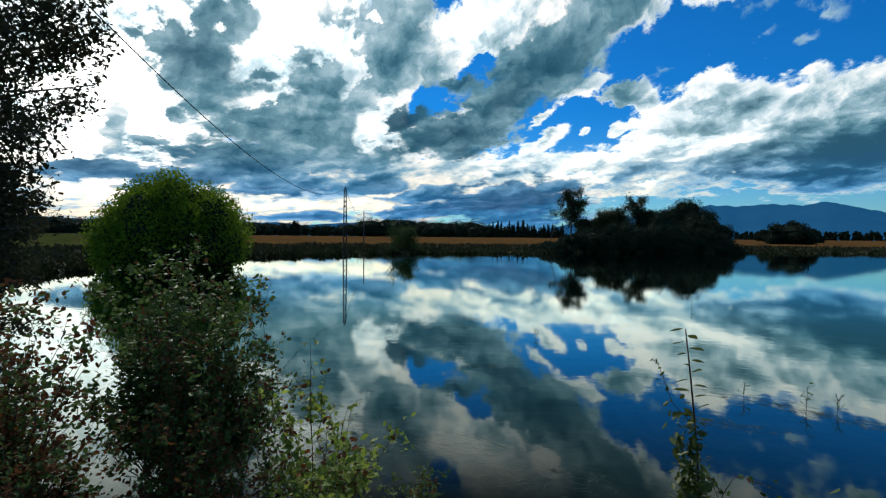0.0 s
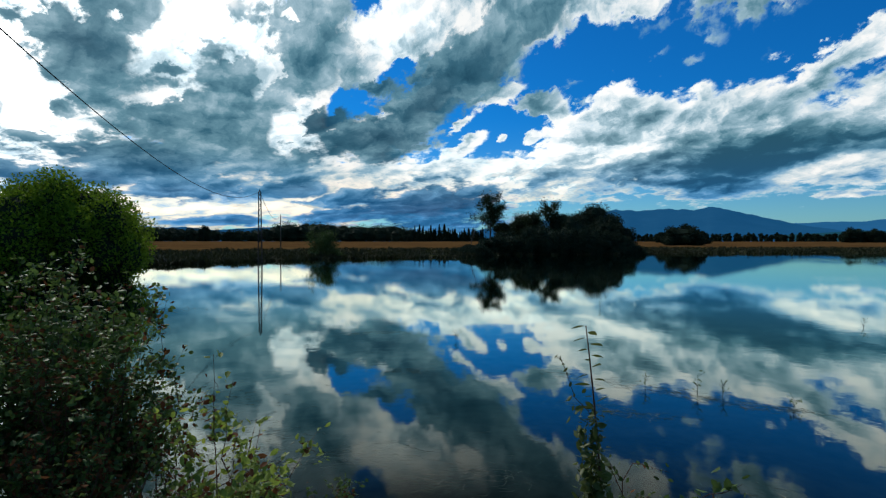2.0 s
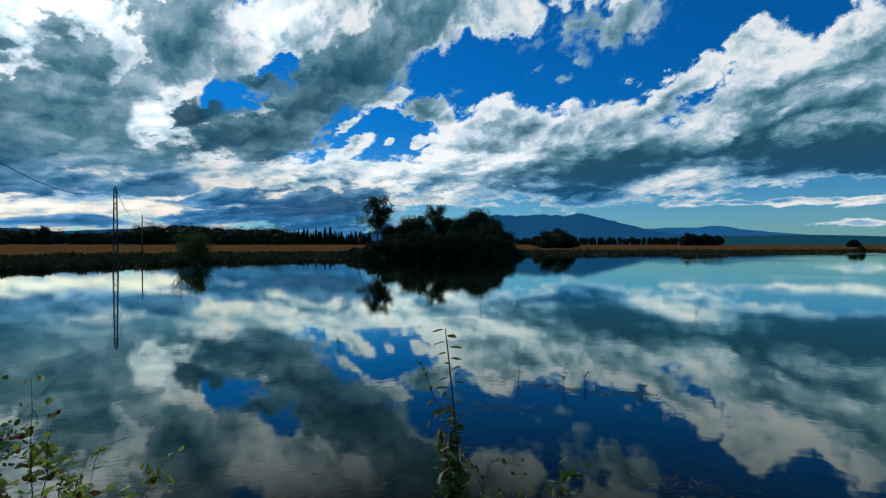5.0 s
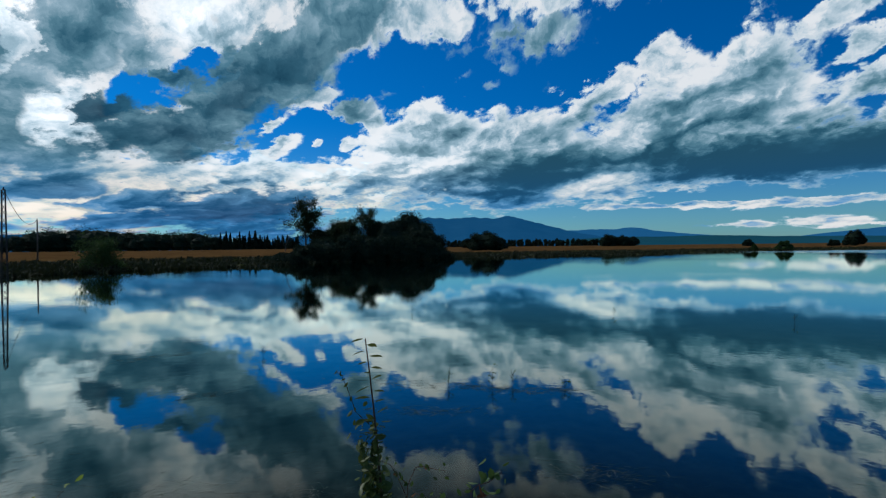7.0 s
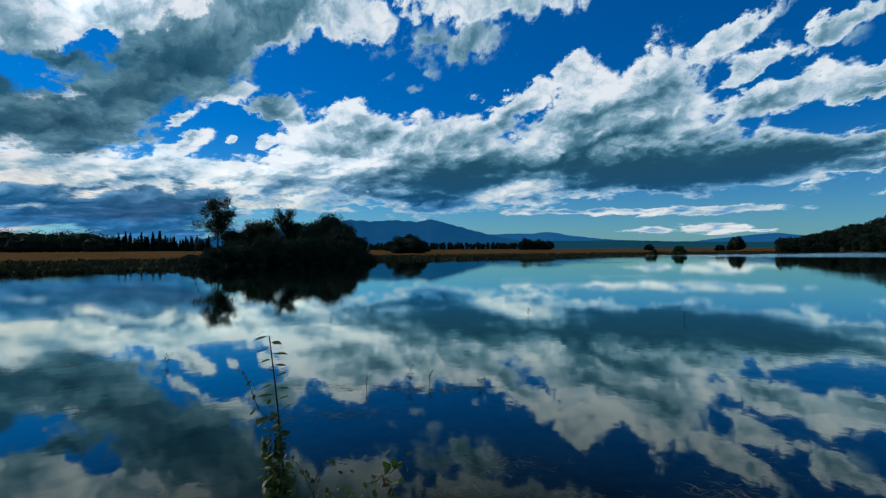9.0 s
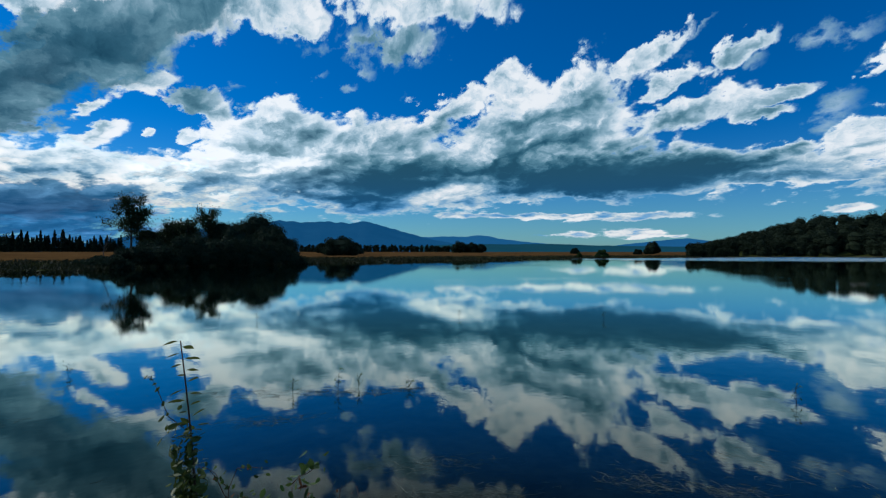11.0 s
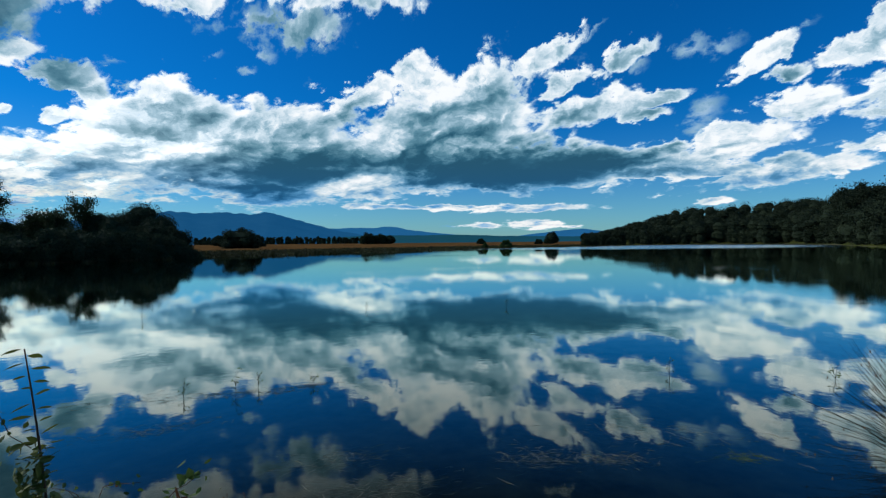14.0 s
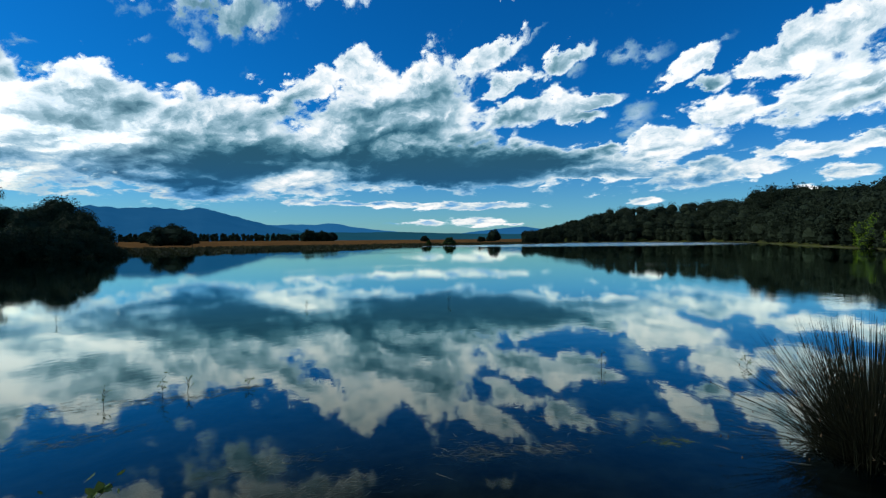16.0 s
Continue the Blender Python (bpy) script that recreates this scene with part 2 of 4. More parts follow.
bank(90.9, 16.9, 2.9, 0.8, 30, 1)
bank(92.7, 17.4, 1.7, 0.6, 24, 0.95)
bank(94.1, 15.7, 1.8, 0.9, 12, 0.95)
strip(62.5, 4.2, 16.3, 0.5, -1, 0.95)
strip(88.0, 4.2, 1.8, 0.5, -3, 0.95)
strip(63.5, 2.0, 2.1, 0.5, -1, 1)
strip(69.2, 2.2, 3.4, 0.7, -1, 1)
strip(73.4, 1.7, 1.4, 0.3, -1, 0.8)
bank(104.8, 18.6, 4.4, 2.1, 12, 1)
bank(100.5, 16.7, 4.1, 1.4, 4, 1)
bank(104.8, 13.5, 7.2, 2.8, 6, 1)
bank(102.4, 8.1, 5.0, 0.9, -2, 1)
bank(106.4, 8.6, 2.3, 1.0, -2, 1)
bank(104.9, 6.1, 2.7, 0.8, 5, 1)
bank(94.1, 7.0, 3.5, 1.3, -1, 1)
bank(97.8, 6.1, 0.8, 0.4, -4, 0.9)
bank(101.8, 4.8, 1.1, 0.4, -4, 0.9)
bank(92.0, 17.8, 3.9, 1.4, 28, 0.9)
bank(93.8, 15.9, 2.0, 0.9, 13, 0.9)
bank(4.3, 7.0, 17.9, 1.9, 6, 1)
bank(11.1, 10.4, 2.7, 1.0, 23, 1)
bank(21.1, 6.9, 9.8, 2.5, 8, 1)
bank(22.8, 14.6, 1.7, 2.1, 48, 1)
bank(12.7, 11.9, 2.1, 1.2, 32, 0.95)
bank(15.4, 11.7, 0.9, 0.8, 2, 0.95)
bank(19.5, 11.6, 1.7, 1.1, 35, 0.95)
bank(16.1, 16.6, 2.9, 0.9, 20, 1)
bank(20.6, 15.8, 2.2, 1.2, 21, 0.95)
bank(11.2, 13.8, 1.7, 0.6, 37, 0.95)
mass(-27.1, 18.1, 4.8, 4.0, -17, 0.62)
mass(-24.1, 22.2, 4.7, 2.5, 27, 0.5)
mass(-29.4, 19.7, 2.6, 3.0, 11, 0.45)
mass(-29.0, 12.2, 1.5, 0.9, 7, 0.5)
mass(-19.6, 17.4, 2.0, 0.8, 6, 0.35)
mass(-34.0, 11.2, 1.0, 2.6, 8, 0.2)
mass(-18.4, 12.3, 10.8, 4.8, -4, 0.52)
mass(-22.5, 8.1, 9.1, 3.5, -0, 0.62)
mass(-12.2, 10.2, 7.0, 4.4, 3, 0.5)
mass(-12.8, 16.3, 5.8, 3.4, -20, 0.42)
mass(-6.4, 19.6, 6.6, 4.3, 16, 0.46)
mass(-6.4, 24.1, 6.6, 2.7, 11, 0.42)
mass(-4.7, 14.0, 3.7, 2.0, 28, 0.8)
mass(1.0, 12.2, 9.0, 2.8, 12, 0.7)
mass(2.4, 10.3, 2.9, 1.4, 10, 0.72)
mass(7.8, 16.4, 8.0, 3.6, 39, 0.68)
mass(13.9, 21.1, 8.5, 4.1, 36, 0.6)
mass(18.1, 24.4, 9.3, 3.8, 23, 0.5)
mass(2.2, 17.4, 2.0, 1.1, 18, 0.65)
mass(-35.9, 6.5, 5.9, 1.2, 0, 0.62)
mass(-27.9, 6.1, 6.3, 1.3, -2, 0.66)
mass(-19.6, 5.5, 7.2, 1.5, 5, 0.62)
mass(-7.0, 6.0, 4.1, 1.3, 1, 0.62)
mass(7.0, 3.9, 9.9, 3.0, 2, 0.74)
mass(-3.0, 5.0, 6.0, 1.1, 9, 0.4)
mass(-1.6, 3.0, 10.7, 0.8, 3, 0.55)
mass(-14.7, 2.2, 5.7, 0.6, 1, 0.55)
mass(-32.0, 4.8, 2.9, 0.4, 4, 0.4)
mass(21.2, 15.6, 1.9, 1.0, 26, 0.4)
mass(12.6, 21.1, 8.5, 3.2, 35, 0.28)
mass(41.1, 23.3, 5.0, 1.6, 4, 0.5)
mass(20.4, 16.0, 2.0, 1.1, 20, 0.42)
mass_hole(-8.6, 12.4, 1.8, 1.5, 2, 0.75)
mass_hole(-8.4, 23.5, 1.0, 0.5, 3, 0.8)
mass_hole(-10.4, 17.9, 1.2, 1.1, 3, 0.7)
mass_hole(-3.4, 15.4, 1.4, 0.7, 29, 0.8)
mass_hole(-24.7, 21.1, 1.1, 0.7, 9, 0.6)
shade(40.1, 7.3, 12.2, 2.9, 7, 0.95)
shade(57.9, 7.1, 16.0, 3.0, -1, 0.62)
shade(67.1, 9.4, 13.8, 2.3, -1, 0.75)
shade(79.9, 8.6, 8.0, 1.4, -5, 0.7)
shade(58.0, 13.2, 7.3, 2.2, 12, 0.4)
shade(56.6, 11.6, 12.0, 1.3, 7, 0.35)
shade(27.6, 12.5, 4.4, 1.5, 5, 0.22)
shade(38.2, 11.4, 7.0, 2.2, 14, 0.22)
shade(46.6, 13.6, 4.6, 1.4, 25, 0.25)
shade(23.3, 6.6, 9.2, 2.3, 3, 0.28)
shade(11.4, 5.3, 5.7, 1.8, 4, 0.5)
shade(65.8, 16.0, 5.0, 1.0, 11, 0.2)
shade(91.6, 8.0, 5.6, 0.7, 9, 0.4)
shade(75.0, 13.4, 6.2, 0.8, 7, 0.3)
shade(92.0, 5.6, 6.4, 0.6, 5, 0.4)
shade(86.4, 5.8, 7.4, 0.8, -4, 0.5)
shade(49.9, 7.1, 6.0, 1.2, 8, -0.55)
shade(51.9, 10.9, 5.4, 1.0, 13, -0.55)
shade(61.0, 11.0, 3.9, 0.8, 8, -0.45)
shade(42.0, 11.2, 3.3, 1.1, 16, -0.35)
shade(56.7, 19.1, 4.0, 2.4, -2, -0.25)
shade(63.9, 20.0, 5.1, 1.3, 7, -0.2)
shade(30.9, 15.7, 4.6, 1.2, -2, -0.2)
shade(15.4, 9.5, 7.7, 1.2, 7, -0.25)
shade(88.7, 10.4, 6.5, 0.9, 14, -0.2)
shade(43.9, 4.1, 10.5, 0.7, 0, 0.2)
shade(104.9, 11.8, 6.1, 0.9, 5, 0.3)
shade(102.8, 15.6, 4.0, 0.6, 5, 0.3)
shade(106.4, 16.9, 2.1, 0.7, 11, 0.25)
shade(94.1, 6.0, 3.6, 0.5, -4, 0.4)
shade(28.7, 12.9, 4.0, 1.2, 9, 0.22)
shade(68.2, 9.5, 7.9, 2.1, -3, 0.55)
shade(66.4, 6.6, 10.6, 1.8, -6, 0.35)
shade(67.3, 12.2, 6.3, 1.0, 7, 0.3)
shade(61.3, 11.0, 3.4, 0.8, 6, -0.4)
shade(48.6, 7.3, 4.2, 1.1, 13, -0.35)
shade(27.8, 12.8, 5.4, 1.3, 6, 0.12)
shade(35.8, 7.8, 9.9, 3.0, 5, 0.15)
glow(-32.8, 20.0, 10.3, 5.4, 31, 0.8)
glow(-35.2, 10.0, 7.7, 5.8, 7, 0.7)
glow(-16.6, 21.7, 6.8, 4.8, 32, 0.8)
glow(3.5, 23.7, 4.5, 2.3, 16, 0.15)
glow(-9.0, 12.6, 3.9, 3.7, 2, 0.3)
glow(-18.4, 3.7, 13.3, 1.6, 2, 0.3)
glow(2.9, 23.7, 4.8, 2.5, 10, 0.15)
glow(10.3, 9.8, 7.4, 4.3, 8, 0.2)
glow(26.5, 10.9, 9.1, 4.5, 8, 0.4)
glow(104.8, 13.5, 6.0, 3.8, -11, 0.12)
shade(69.0, 7.4, 8.2, 2.6, -4, 0.45)
shade(64.2, 16.4, 6.7, 1.6, 9, 0.25)
shade(55.6, 14.5, 6.4, 1.7, 9, 0.25)
shade(44.9, 13.1, 7.4, 1.4, 11, 0.2)
bank(67.7, 7.8, 15.6, 2.0, -1, 1)
shade(67.1, 7.5, 13.8, 1.9, -2, 0.35)
mass_hole(-21.9, 14.3, 2.4, 0.8, 25, 0.6)
mass_hole(-14.7, 18.5, 1.9, 1.1, 5, 0.6)
mass_hole(-9.6, 11.0, 1.6, 1.5, 8, 0.6)
mass_hole(-11.0, 16.0, 1.2, 1.1, 12, 0.6)
mass_hole(-6.7, 15.9, 1.7, 0.8, 11, 0.5)
shade(37.8, 7.4, 7.0, 2.6, 2, 0.4)
shade(39.7, 9.0, 4.6, 2.0, 6, 0.2)
bank(37.8, 6.1, 9.2, 1.6, -4, 1)
shade(73.8, 13.5, 6.9, 0.8, 7, 0.3)
shade(71.2, 19.6, 4.0, 0.6, 28, 0.25)
shade(79.2, 18.6, 3.0, 0.6, 30, 0.25)
shade(63.9, 16.4, 5.7, 1.0, 10, 0.25)
# clouds end
make_sky()

sun = new("sun", bpy.data.lights.new("sun", "SUN"))
sun.data.energy, sun.data.angle, sun.data.color = 2.8, radians(3.0), (1.0, 0.9, 0.76)
_a, _e = radians(SUN_AZ), radians(SUN_EL)
sun.matrix_world = look((0, 0, 60), (-60 * math.sin(_a) * math.cos(_e), -60 * math.cos(_a) * math.cos(_e), 60 - 60 * math.sin(_e)))

# ---- materials ----
def mat(name, dark, light, scale=3.0, rough=0.8, bump=0.0, fine=30.0, island=0.0, thin=0.0, metal=0.0, spec=0.3):
    """A surface in two tones at two scales; island varies single leaves, thin lets light through them."""
    m = bpy.data.materials.new(name)
    m.use_nodes = True
    t = m.node_tree
    b = t.nodes["Principled BSDF"]
    N = t.nodes.new
    geo = N("ShaderNodeNewGeometry")
    n1, n2 = N("ShaderNodeTexNoise"), N("ShaderNodeTexNoise")
    for n, s, d in ((n1, scale, 4.0), (n2, fine, 3.0)):
        n.inputs["Scale"].default_value, n.inputs["Detail"].default_value = s, d
        link(t, geo.outputs["Position"], n.inputs["Vector"])
    a = N("ShaderNodeMath")
    a.operation = "MULTIPLY_ADD"
    a.inputs[1].default_value, a.inputs[2].default_value = 0.65, 0.0
    link(t, n1.outputs["Fac"], a.inputs[0])
    s = N("ShaderNodeMath")
    s.operation = "MULTIPLY_ADD"
    s.inputs[1].default_value = 0.35
    link(t, n2.outputs["Fac"], s.inputs[0])
    link(t, a.outputs[0], s.inputs[2])
    f = s.outputs[0]
    if island:
        i = N("ShaderNodeMath")
        i.operation = "MULTIPLY_ADD"
        i.inputs[1].default_value = island
        link(t, geo.outputs["Random Per Island"], i.inputs[0])
        link(t, f, i.inputs[2])
        f = i.outputs[0]
    r = N("ShaderNodeMapRange")
    r.inputs["From Min"].default_value, r.inputs["From Max"].default_value = 0.3, 0.7 + island
    link(t, f, r.inputs["Value"])
    c = N("ShaderNodeMix")
    c.data_type = "RGBA"
    c.inputs[6].default_value, c.inputs[7].default_value = (*dark, 1), (*light, 1)
    link(t, r.outputs[0], c.inputs[0])
    link(t, c.outputs[2], b.inputs["Base Color"])
    b.inputs["Roughness"].default_value, b.inputs["Metallic"].default_value = rough, metal
    b.inputs["Specular IOR Level"].default_value = spec
    if bump:
        u = N("ShaderNodeBump")
        u.inputs["Strength"].default_value, u.inputs["Distance"].default_value = bump, 0.02
        link(t, n2.outputs["Fac"], u.inputs["Height"])
        link(t, u.outputs[0], b.inputs["Normal"])
    if thin:
        tr, mx = N("ShaderNodeBsdfTranslucent"), N("ShaderNodeMixShader")
        link(t, c.outputs[2], tr.inputs["Color"])
        mx.inputs[0].default_value = thin
        link(t, b.outputs[0], mx.inputs[1])
        link(t, tr.outputs[0], mx.inputs[2])
        link(t, mx.outputs[0], t.nodes["Material Output"].inputs["Surface"])
    return m


BARK = mat("bark", (0.030, 0.024, 0.018), (0.10, 0.085, 0.07), 6.0, 0.9, 0.6, 60.0)
TWIG = mat("twig", (0.05, 0.028, 0.018), (0.11, 0.06, 0.04), 9.0, 0.8, 0.2, 80.0)
LEAF_WILLOW = mat("willow_leaf", (0.045, 0.085, 0.007), (0.21, 0.32, 0.020), 0.5, 0.6, 0, 4.0, 0.6, 0.42, spec=0.1)
# dark foliage, and the shade painted into the insides of the bushes
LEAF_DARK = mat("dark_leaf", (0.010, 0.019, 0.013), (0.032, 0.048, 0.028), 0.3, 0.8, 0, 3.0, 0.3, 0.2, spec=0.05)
LEAF_TREE = mat("tree_leaf", (0.012, 0.022, 0.010), (0.038, 0.056, 0.022), 0.4, 0.55, 0, 4.0, 0.4, 0.3, spec=0.1)
LEAF_OAK = mat("oak_leaf", (0.018, 0.022, 0.012), (0.07, 0.066, 0.034), 1.2, 0.7, 0, 9.0, 0.5, 0.25, spec=0.05)
LEAF_BRAMBLE = mat("bramble_leaf", (0.018, 0.036, 0.012), (0.15, 0.22, 0.05), 2.0, 0.48, 0, 20.0, 0.6, 0.38, spec=0.18)
LEAF_RUST = mat("rusty_leaf", (0.05, 0.018, 0.013), (0.20, 0.085, 0.03), 3.0, 0.7, 0, 20.0, 0.5, 0.3, spec=0.05)
LEAF_SPRIG = mat("sprig_leaf", (0.09, 0.15, 0.025), (0.36, 0.42, 0.07), 8.0, 0.45, 0, 60.0, 0.4, 0.5, spec=0.25)
LEAF_SHORE = mat("shore_bush_leaf", (0.02, 0.04, 0.014), (0.07, 0.11, 0.03), 0.5, 0.7, 0, 4.0, 0.5, 0.3, spec=0.1)
LEAF_HILL = mat("hillside_leaf", (0.008, 0.014, 0.010), (0.032, 0.044, 0.024), 0.08, 0.8, 0, 1.2, 0.3, 0.2, spec=0.05)
LEAF_SHOOT = mat("shoot_leaf", (0.035, 0.055, 0.014), (0.13, 0.15, 0.035), 12.0, 0.45, 0, 60.0, 0.4, 0.3, spec=0.2)
RUSH = mat("rush_stem", (0.006, 0.008, 0.005), (0.026, 0.027, 0.014), 4.0, 0.6, 0, 40.0, 0.6, 0.0, spec=0.1)
RUSH_HEAD = mat("rush_seed_head", (0.05, 0.035, 0.02), (0.12, 0.08, 0.04), 9.0, 0.8, 0, 60.0)
REED = mat("shore_reed", (0.007, 0.012, 0.004), (0.034, 0.036, 0.010), 0.12, 0.8, 0, 2.0, 0.5, 0.2)
WEED = mat("water_weed", (0.11, 0.115, 0.085), (0.31, 0.31, 0.23), 3.0, 0.7, 0, 25.0, 0.5)
WEED_GREEN = mat("green_weed", (0.10, 0.13, 0.015), (0.26, 0.30, 0.04), 3.0, 0.7, 0, 25.0, 0.5)
STEEL = mat("galvanised_steel", (0.016, 0.015, 0.014), (0.045, 0.042, 0.04), 2.0, 0.6, 0, 30.0, metal=0.4)
WOOD_POLE = mat("weathered_wood_pole", (0.06, 0.05, 0.04), (0.14, 0.12, 0.10), 2.0, 0.9, 0.2, 30.0)
CABLE = mat("black_cable", (0.006, 0.006, 0.007), (0.014, 0.014, 0.015), 5.0, 0.6, 0, 40.0)
STONE = mat("pale_rock", (0.20, 0.17, 0.14), (0.42, 0.37, 0.31), 1.5, 0.9, 0.5, 12.0)
DEAD = mat("dead_wood", (0.07, 0.055, 0.045), (0.16, 0.13, 0.11), 3.0, 0.9, 0.2, 40.0)


def ground_material():
    m = bpy.data.materials.new("ground")
    m.use_nodes = True
    t = m.node_tree
    b = t.nodes["Principled BSDF"]
    N = t.nodes.new
    geo = N("ShaderNodeNewGeometry")
    zone = N("ShaderNodeAttribute")
    zone.attribute_name = "zone"

    def tone(dark, light, scale, stretch=(1, 1, 1)):
        mp, n, c = N("ShaderNodeMapping"), N("ShaderNodeTexNoise"), N("ShaderNodeMix")
        mp.inputs["Scale"].default_value = stretch
        link(t, geo.outputs["Position"], mp.inputs["Vector"])
        link(t, mp.outputs[0], n.inputs["Vector"])
        n.inputs["Scale"].default_value, n.inputs["Detail"].default_value, n.inputs["Roughness"].default_value = scale, 8.0, 0.65
        r = N("ShaderNodeMapRange")
        r.inputs["From Min"].default_value, r.inputs["From Max"].default_value = 0.35, 0.65
        link(t, n.outputs["Fac"], r.inputs["Value"])
        c.data_type = "RGBA"
        c.inputs[6].default_value, c.inputs[7].default_value = (*dark, 1), (*light, 1)
        link(t, r.outputs[0], c.inputs[0])
        return c.outputs[2], n.outputs["Fac"]

    mud, mud_f = tone((0.05, 0.045, 0.035), (0.16, 0.14, 0.10), 1.6)
    grass, _ = tone((0.020, 0.028, 0.008), (0.07, 0.075, 0.022), 0.5)
    straw, _ = tone((0.055, 0.030, 0.012), (0.145, 0.078, 0.028), 0.09, (1, 2.2, 1))

    def blend(lo, a, c):
        r, x = N("ShaderNodeMapRange"), N("ShaderNodeMix")
        r.inputs["From Min"].default_value, r.inputs["From Max"].default_value = lo, lo + 1
        link(t, zone.outputs["Fac"], r.inputs["Value"])
        x.data_type = "RGBA"
        link(t, r.outputs[0], x.inputs[0])
        link(t, a, x.inputs[6])
        link(t, c, x.inputs[7])
        return x.outputs[2]

    link(t, blend(1.0, blend(0.0, mud, grass), straw), b.inputs["Base Color"])
    b.inputs["Roughness"].default_value = 0.95
    b.inputs["Specular IOR Level"].default_value = 0.0
    u = N("ShaderNodeBump")
    u.inputs["Strength"].default_value, u.inputs["Distance"].default_value = 0.5, 0.05
    link(t, mud_f, u.inputs["Height"])
    link(t, u.outputs[0], b.inputs["Normal"])
    return m


def water_material():
    """Still lake water: a mirror that lets some of the dark bed through where one looks down on it."""
    m = bpy.data.materials.new("lake_water")
    m.use_nodes = True
    t = m.node_tree
    t.nodes.clear()
    N = t.nodes.new
    geo = N("ShaderNodeNewGeometry")

    def noise_at(scale, stretch, detail=3.0):
        mp, n = N("ShaderNodeMapping"), N("ShaderNodeTexNoise")
        mp.inputs["Scale"].default_value = stretch
        link(t, geo.outputs["Position"], mp.inputs["Vector"])
        link(t, mp.outputs[0], n.inputs["Vector"])
        n.inputs["Scale"].default_value, n.inputs["Detail"].default_value = scale, detail
        return n.outputs["Fac"]

    mask = N("ShaderNodeMapRange")
    mask.interpolation_type = "SMOOTHSTEP"
    mask.inputs["From Min"].default_value, mask.inputs["From Max"].default_value = 0.50, 0.68
    mask.inputs["To Min"].default_value, mask.inputs["To Max"].default_value = 0.10, 0.5
    link(t, noise_at(0.035, (1, 1, 1)), mask.inputs["Value"])
    bump = N("ShaderNodeBump")
    bump.inputs["Distance"].default_value = 0.012
    # a patch ruffled by the wind before the wooded hill
    off, far = N("ShaderNodeVectorMath"), N("ShaderNodeVectorMath")
    off.operation, off.inputs[1].default_value = "MULTIPLY_ADD", (1 / 80, 1 / 75, 0)
    off.inputs[2].default_value = (-2.45, -0.5, 0)
    link(t, geo.outputs["Position"], off.inputs[0])
    far.operation = "LENGTH"
    link(t, off.outputs[0], far.inputs[0])
    wind = N("ShaderNodeMapRange")
    wind.interpolation_type = "SMOOTHSTEP"
    wind.inputs["From Min"].default_value, wind.inputs["From Max"].default_value = 0.6, 1.1
    wind.inputs["To Min"].default_value, wind.inputs["To Max"].default_value = 1.0, 0.0
    link(t, far.outputs["Value"], wind.inputs["Value"])
    both = N("ShaderNodeMath")
    both.operation = "MAXIMUM"
    link(t, wind.outputs[0], both.inputs[0])
    link(t, mask.outputs[0], both.inputs[1])
    link(t, both.outputs[0], bump.inputs["Strength"])
    add = N("ShaderNodeMath")
    add.operation = "MULTIPLY_ADD"
    add.inputs[1].default_value = 0.5
    link(t, noise_at(5.0, (1, 1, 1)), add.inputs[0])
    link(t, noise_at(1.1, (1, 1, 1)), add.inputs[2])
    link(t, add.outputs[0], bump.inputs["Height"])
    gl = N("ShaderNodeBsdfGlossy")
    gl.inputs["Color"].default_value = (0.82, 0.92, 0.86, 1)
    rough = N("ShaderNodeMath")
    rough.operation, rough.inputs[1].default_value, rough.inputs[2].default_value = "MULTIPLY_ADD", 0.22, 0.024
    link(t, wind.outputs[0], rough.inputs[0])
    link(t, rough.outputs[0], gl.inputs["Roughness"])
    link(t, bump.outputs[0], gl.inputs["Normal"])
    see = N("ShaderNodeBsdfTransparent")
    see.inputs["Color"].default_value = (0.34, 0.46, 0.52, 1)
    fr = N("ShaderNodeFresnel")
    fr.inputs["IOR"].default_value = 1.33
    pw, r = N("ShaderNodeMath"), N("ShaderNodeMath")
    pw.operation, pw.inputs[1].default_value = "POWER", 0.55
    link(t, fr.outputs[0], pw.inputs[0])
    r.operation, r.use_clamp = "MULTIPLY_ADD", True
    r.inputs[1].default_value, r.inputs[2].default_value = 2.0, -0.435
    link(t, pw.outputs[0], r.inputs[0])
    mx = N("ShaderNodeMixShader")
    link(t, r.outputs[0], mx.inputs[0])
    link(t, see.outputs[0], mx.inputs[1])
    link(t, gl.outputs[0], mx.inputs[2])
    out = N("ShaderNodeOutputMaterial")
    link(t, mx.outputs[0], out.inputs["Surface"])
    return m


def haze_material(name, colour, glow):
    """Far slopes under blue air: the haze is put into their base colour and a faint glow."""
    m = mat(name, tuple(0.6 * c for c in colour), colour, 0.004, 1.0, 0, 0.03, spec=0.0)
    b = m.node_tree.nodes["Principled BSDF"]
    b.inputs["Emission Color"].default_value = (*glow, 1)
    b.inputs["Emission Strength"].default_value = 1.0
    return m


GROUND, WATER = ground_material(), water_material()

# ---- mesh helpers ----
RNG = np.random.default_rng(7)


def mesh_from(name, verts, faces, material, smooth=False):
    me = bpy.data.meshes.new(name)
    me.from_pydata([tuple(v) for v in verts], [], [tuple(int(i) for i in f) for f in faces])
    me.materials.append(material)
    if smooth:
        me.shade_smooth()
    return me


def part(name, geometry, material, parent=None, label="", smooth=False, kind=""):
    """geometry: (verts, faces). Links them as ONE mesh object under parent."""
    ob = new(name, mesh_from(name, geometry[0], geometry[1], material, smooth))
    ob.parent = parent
    return tagged(ob, label, kind=kind)


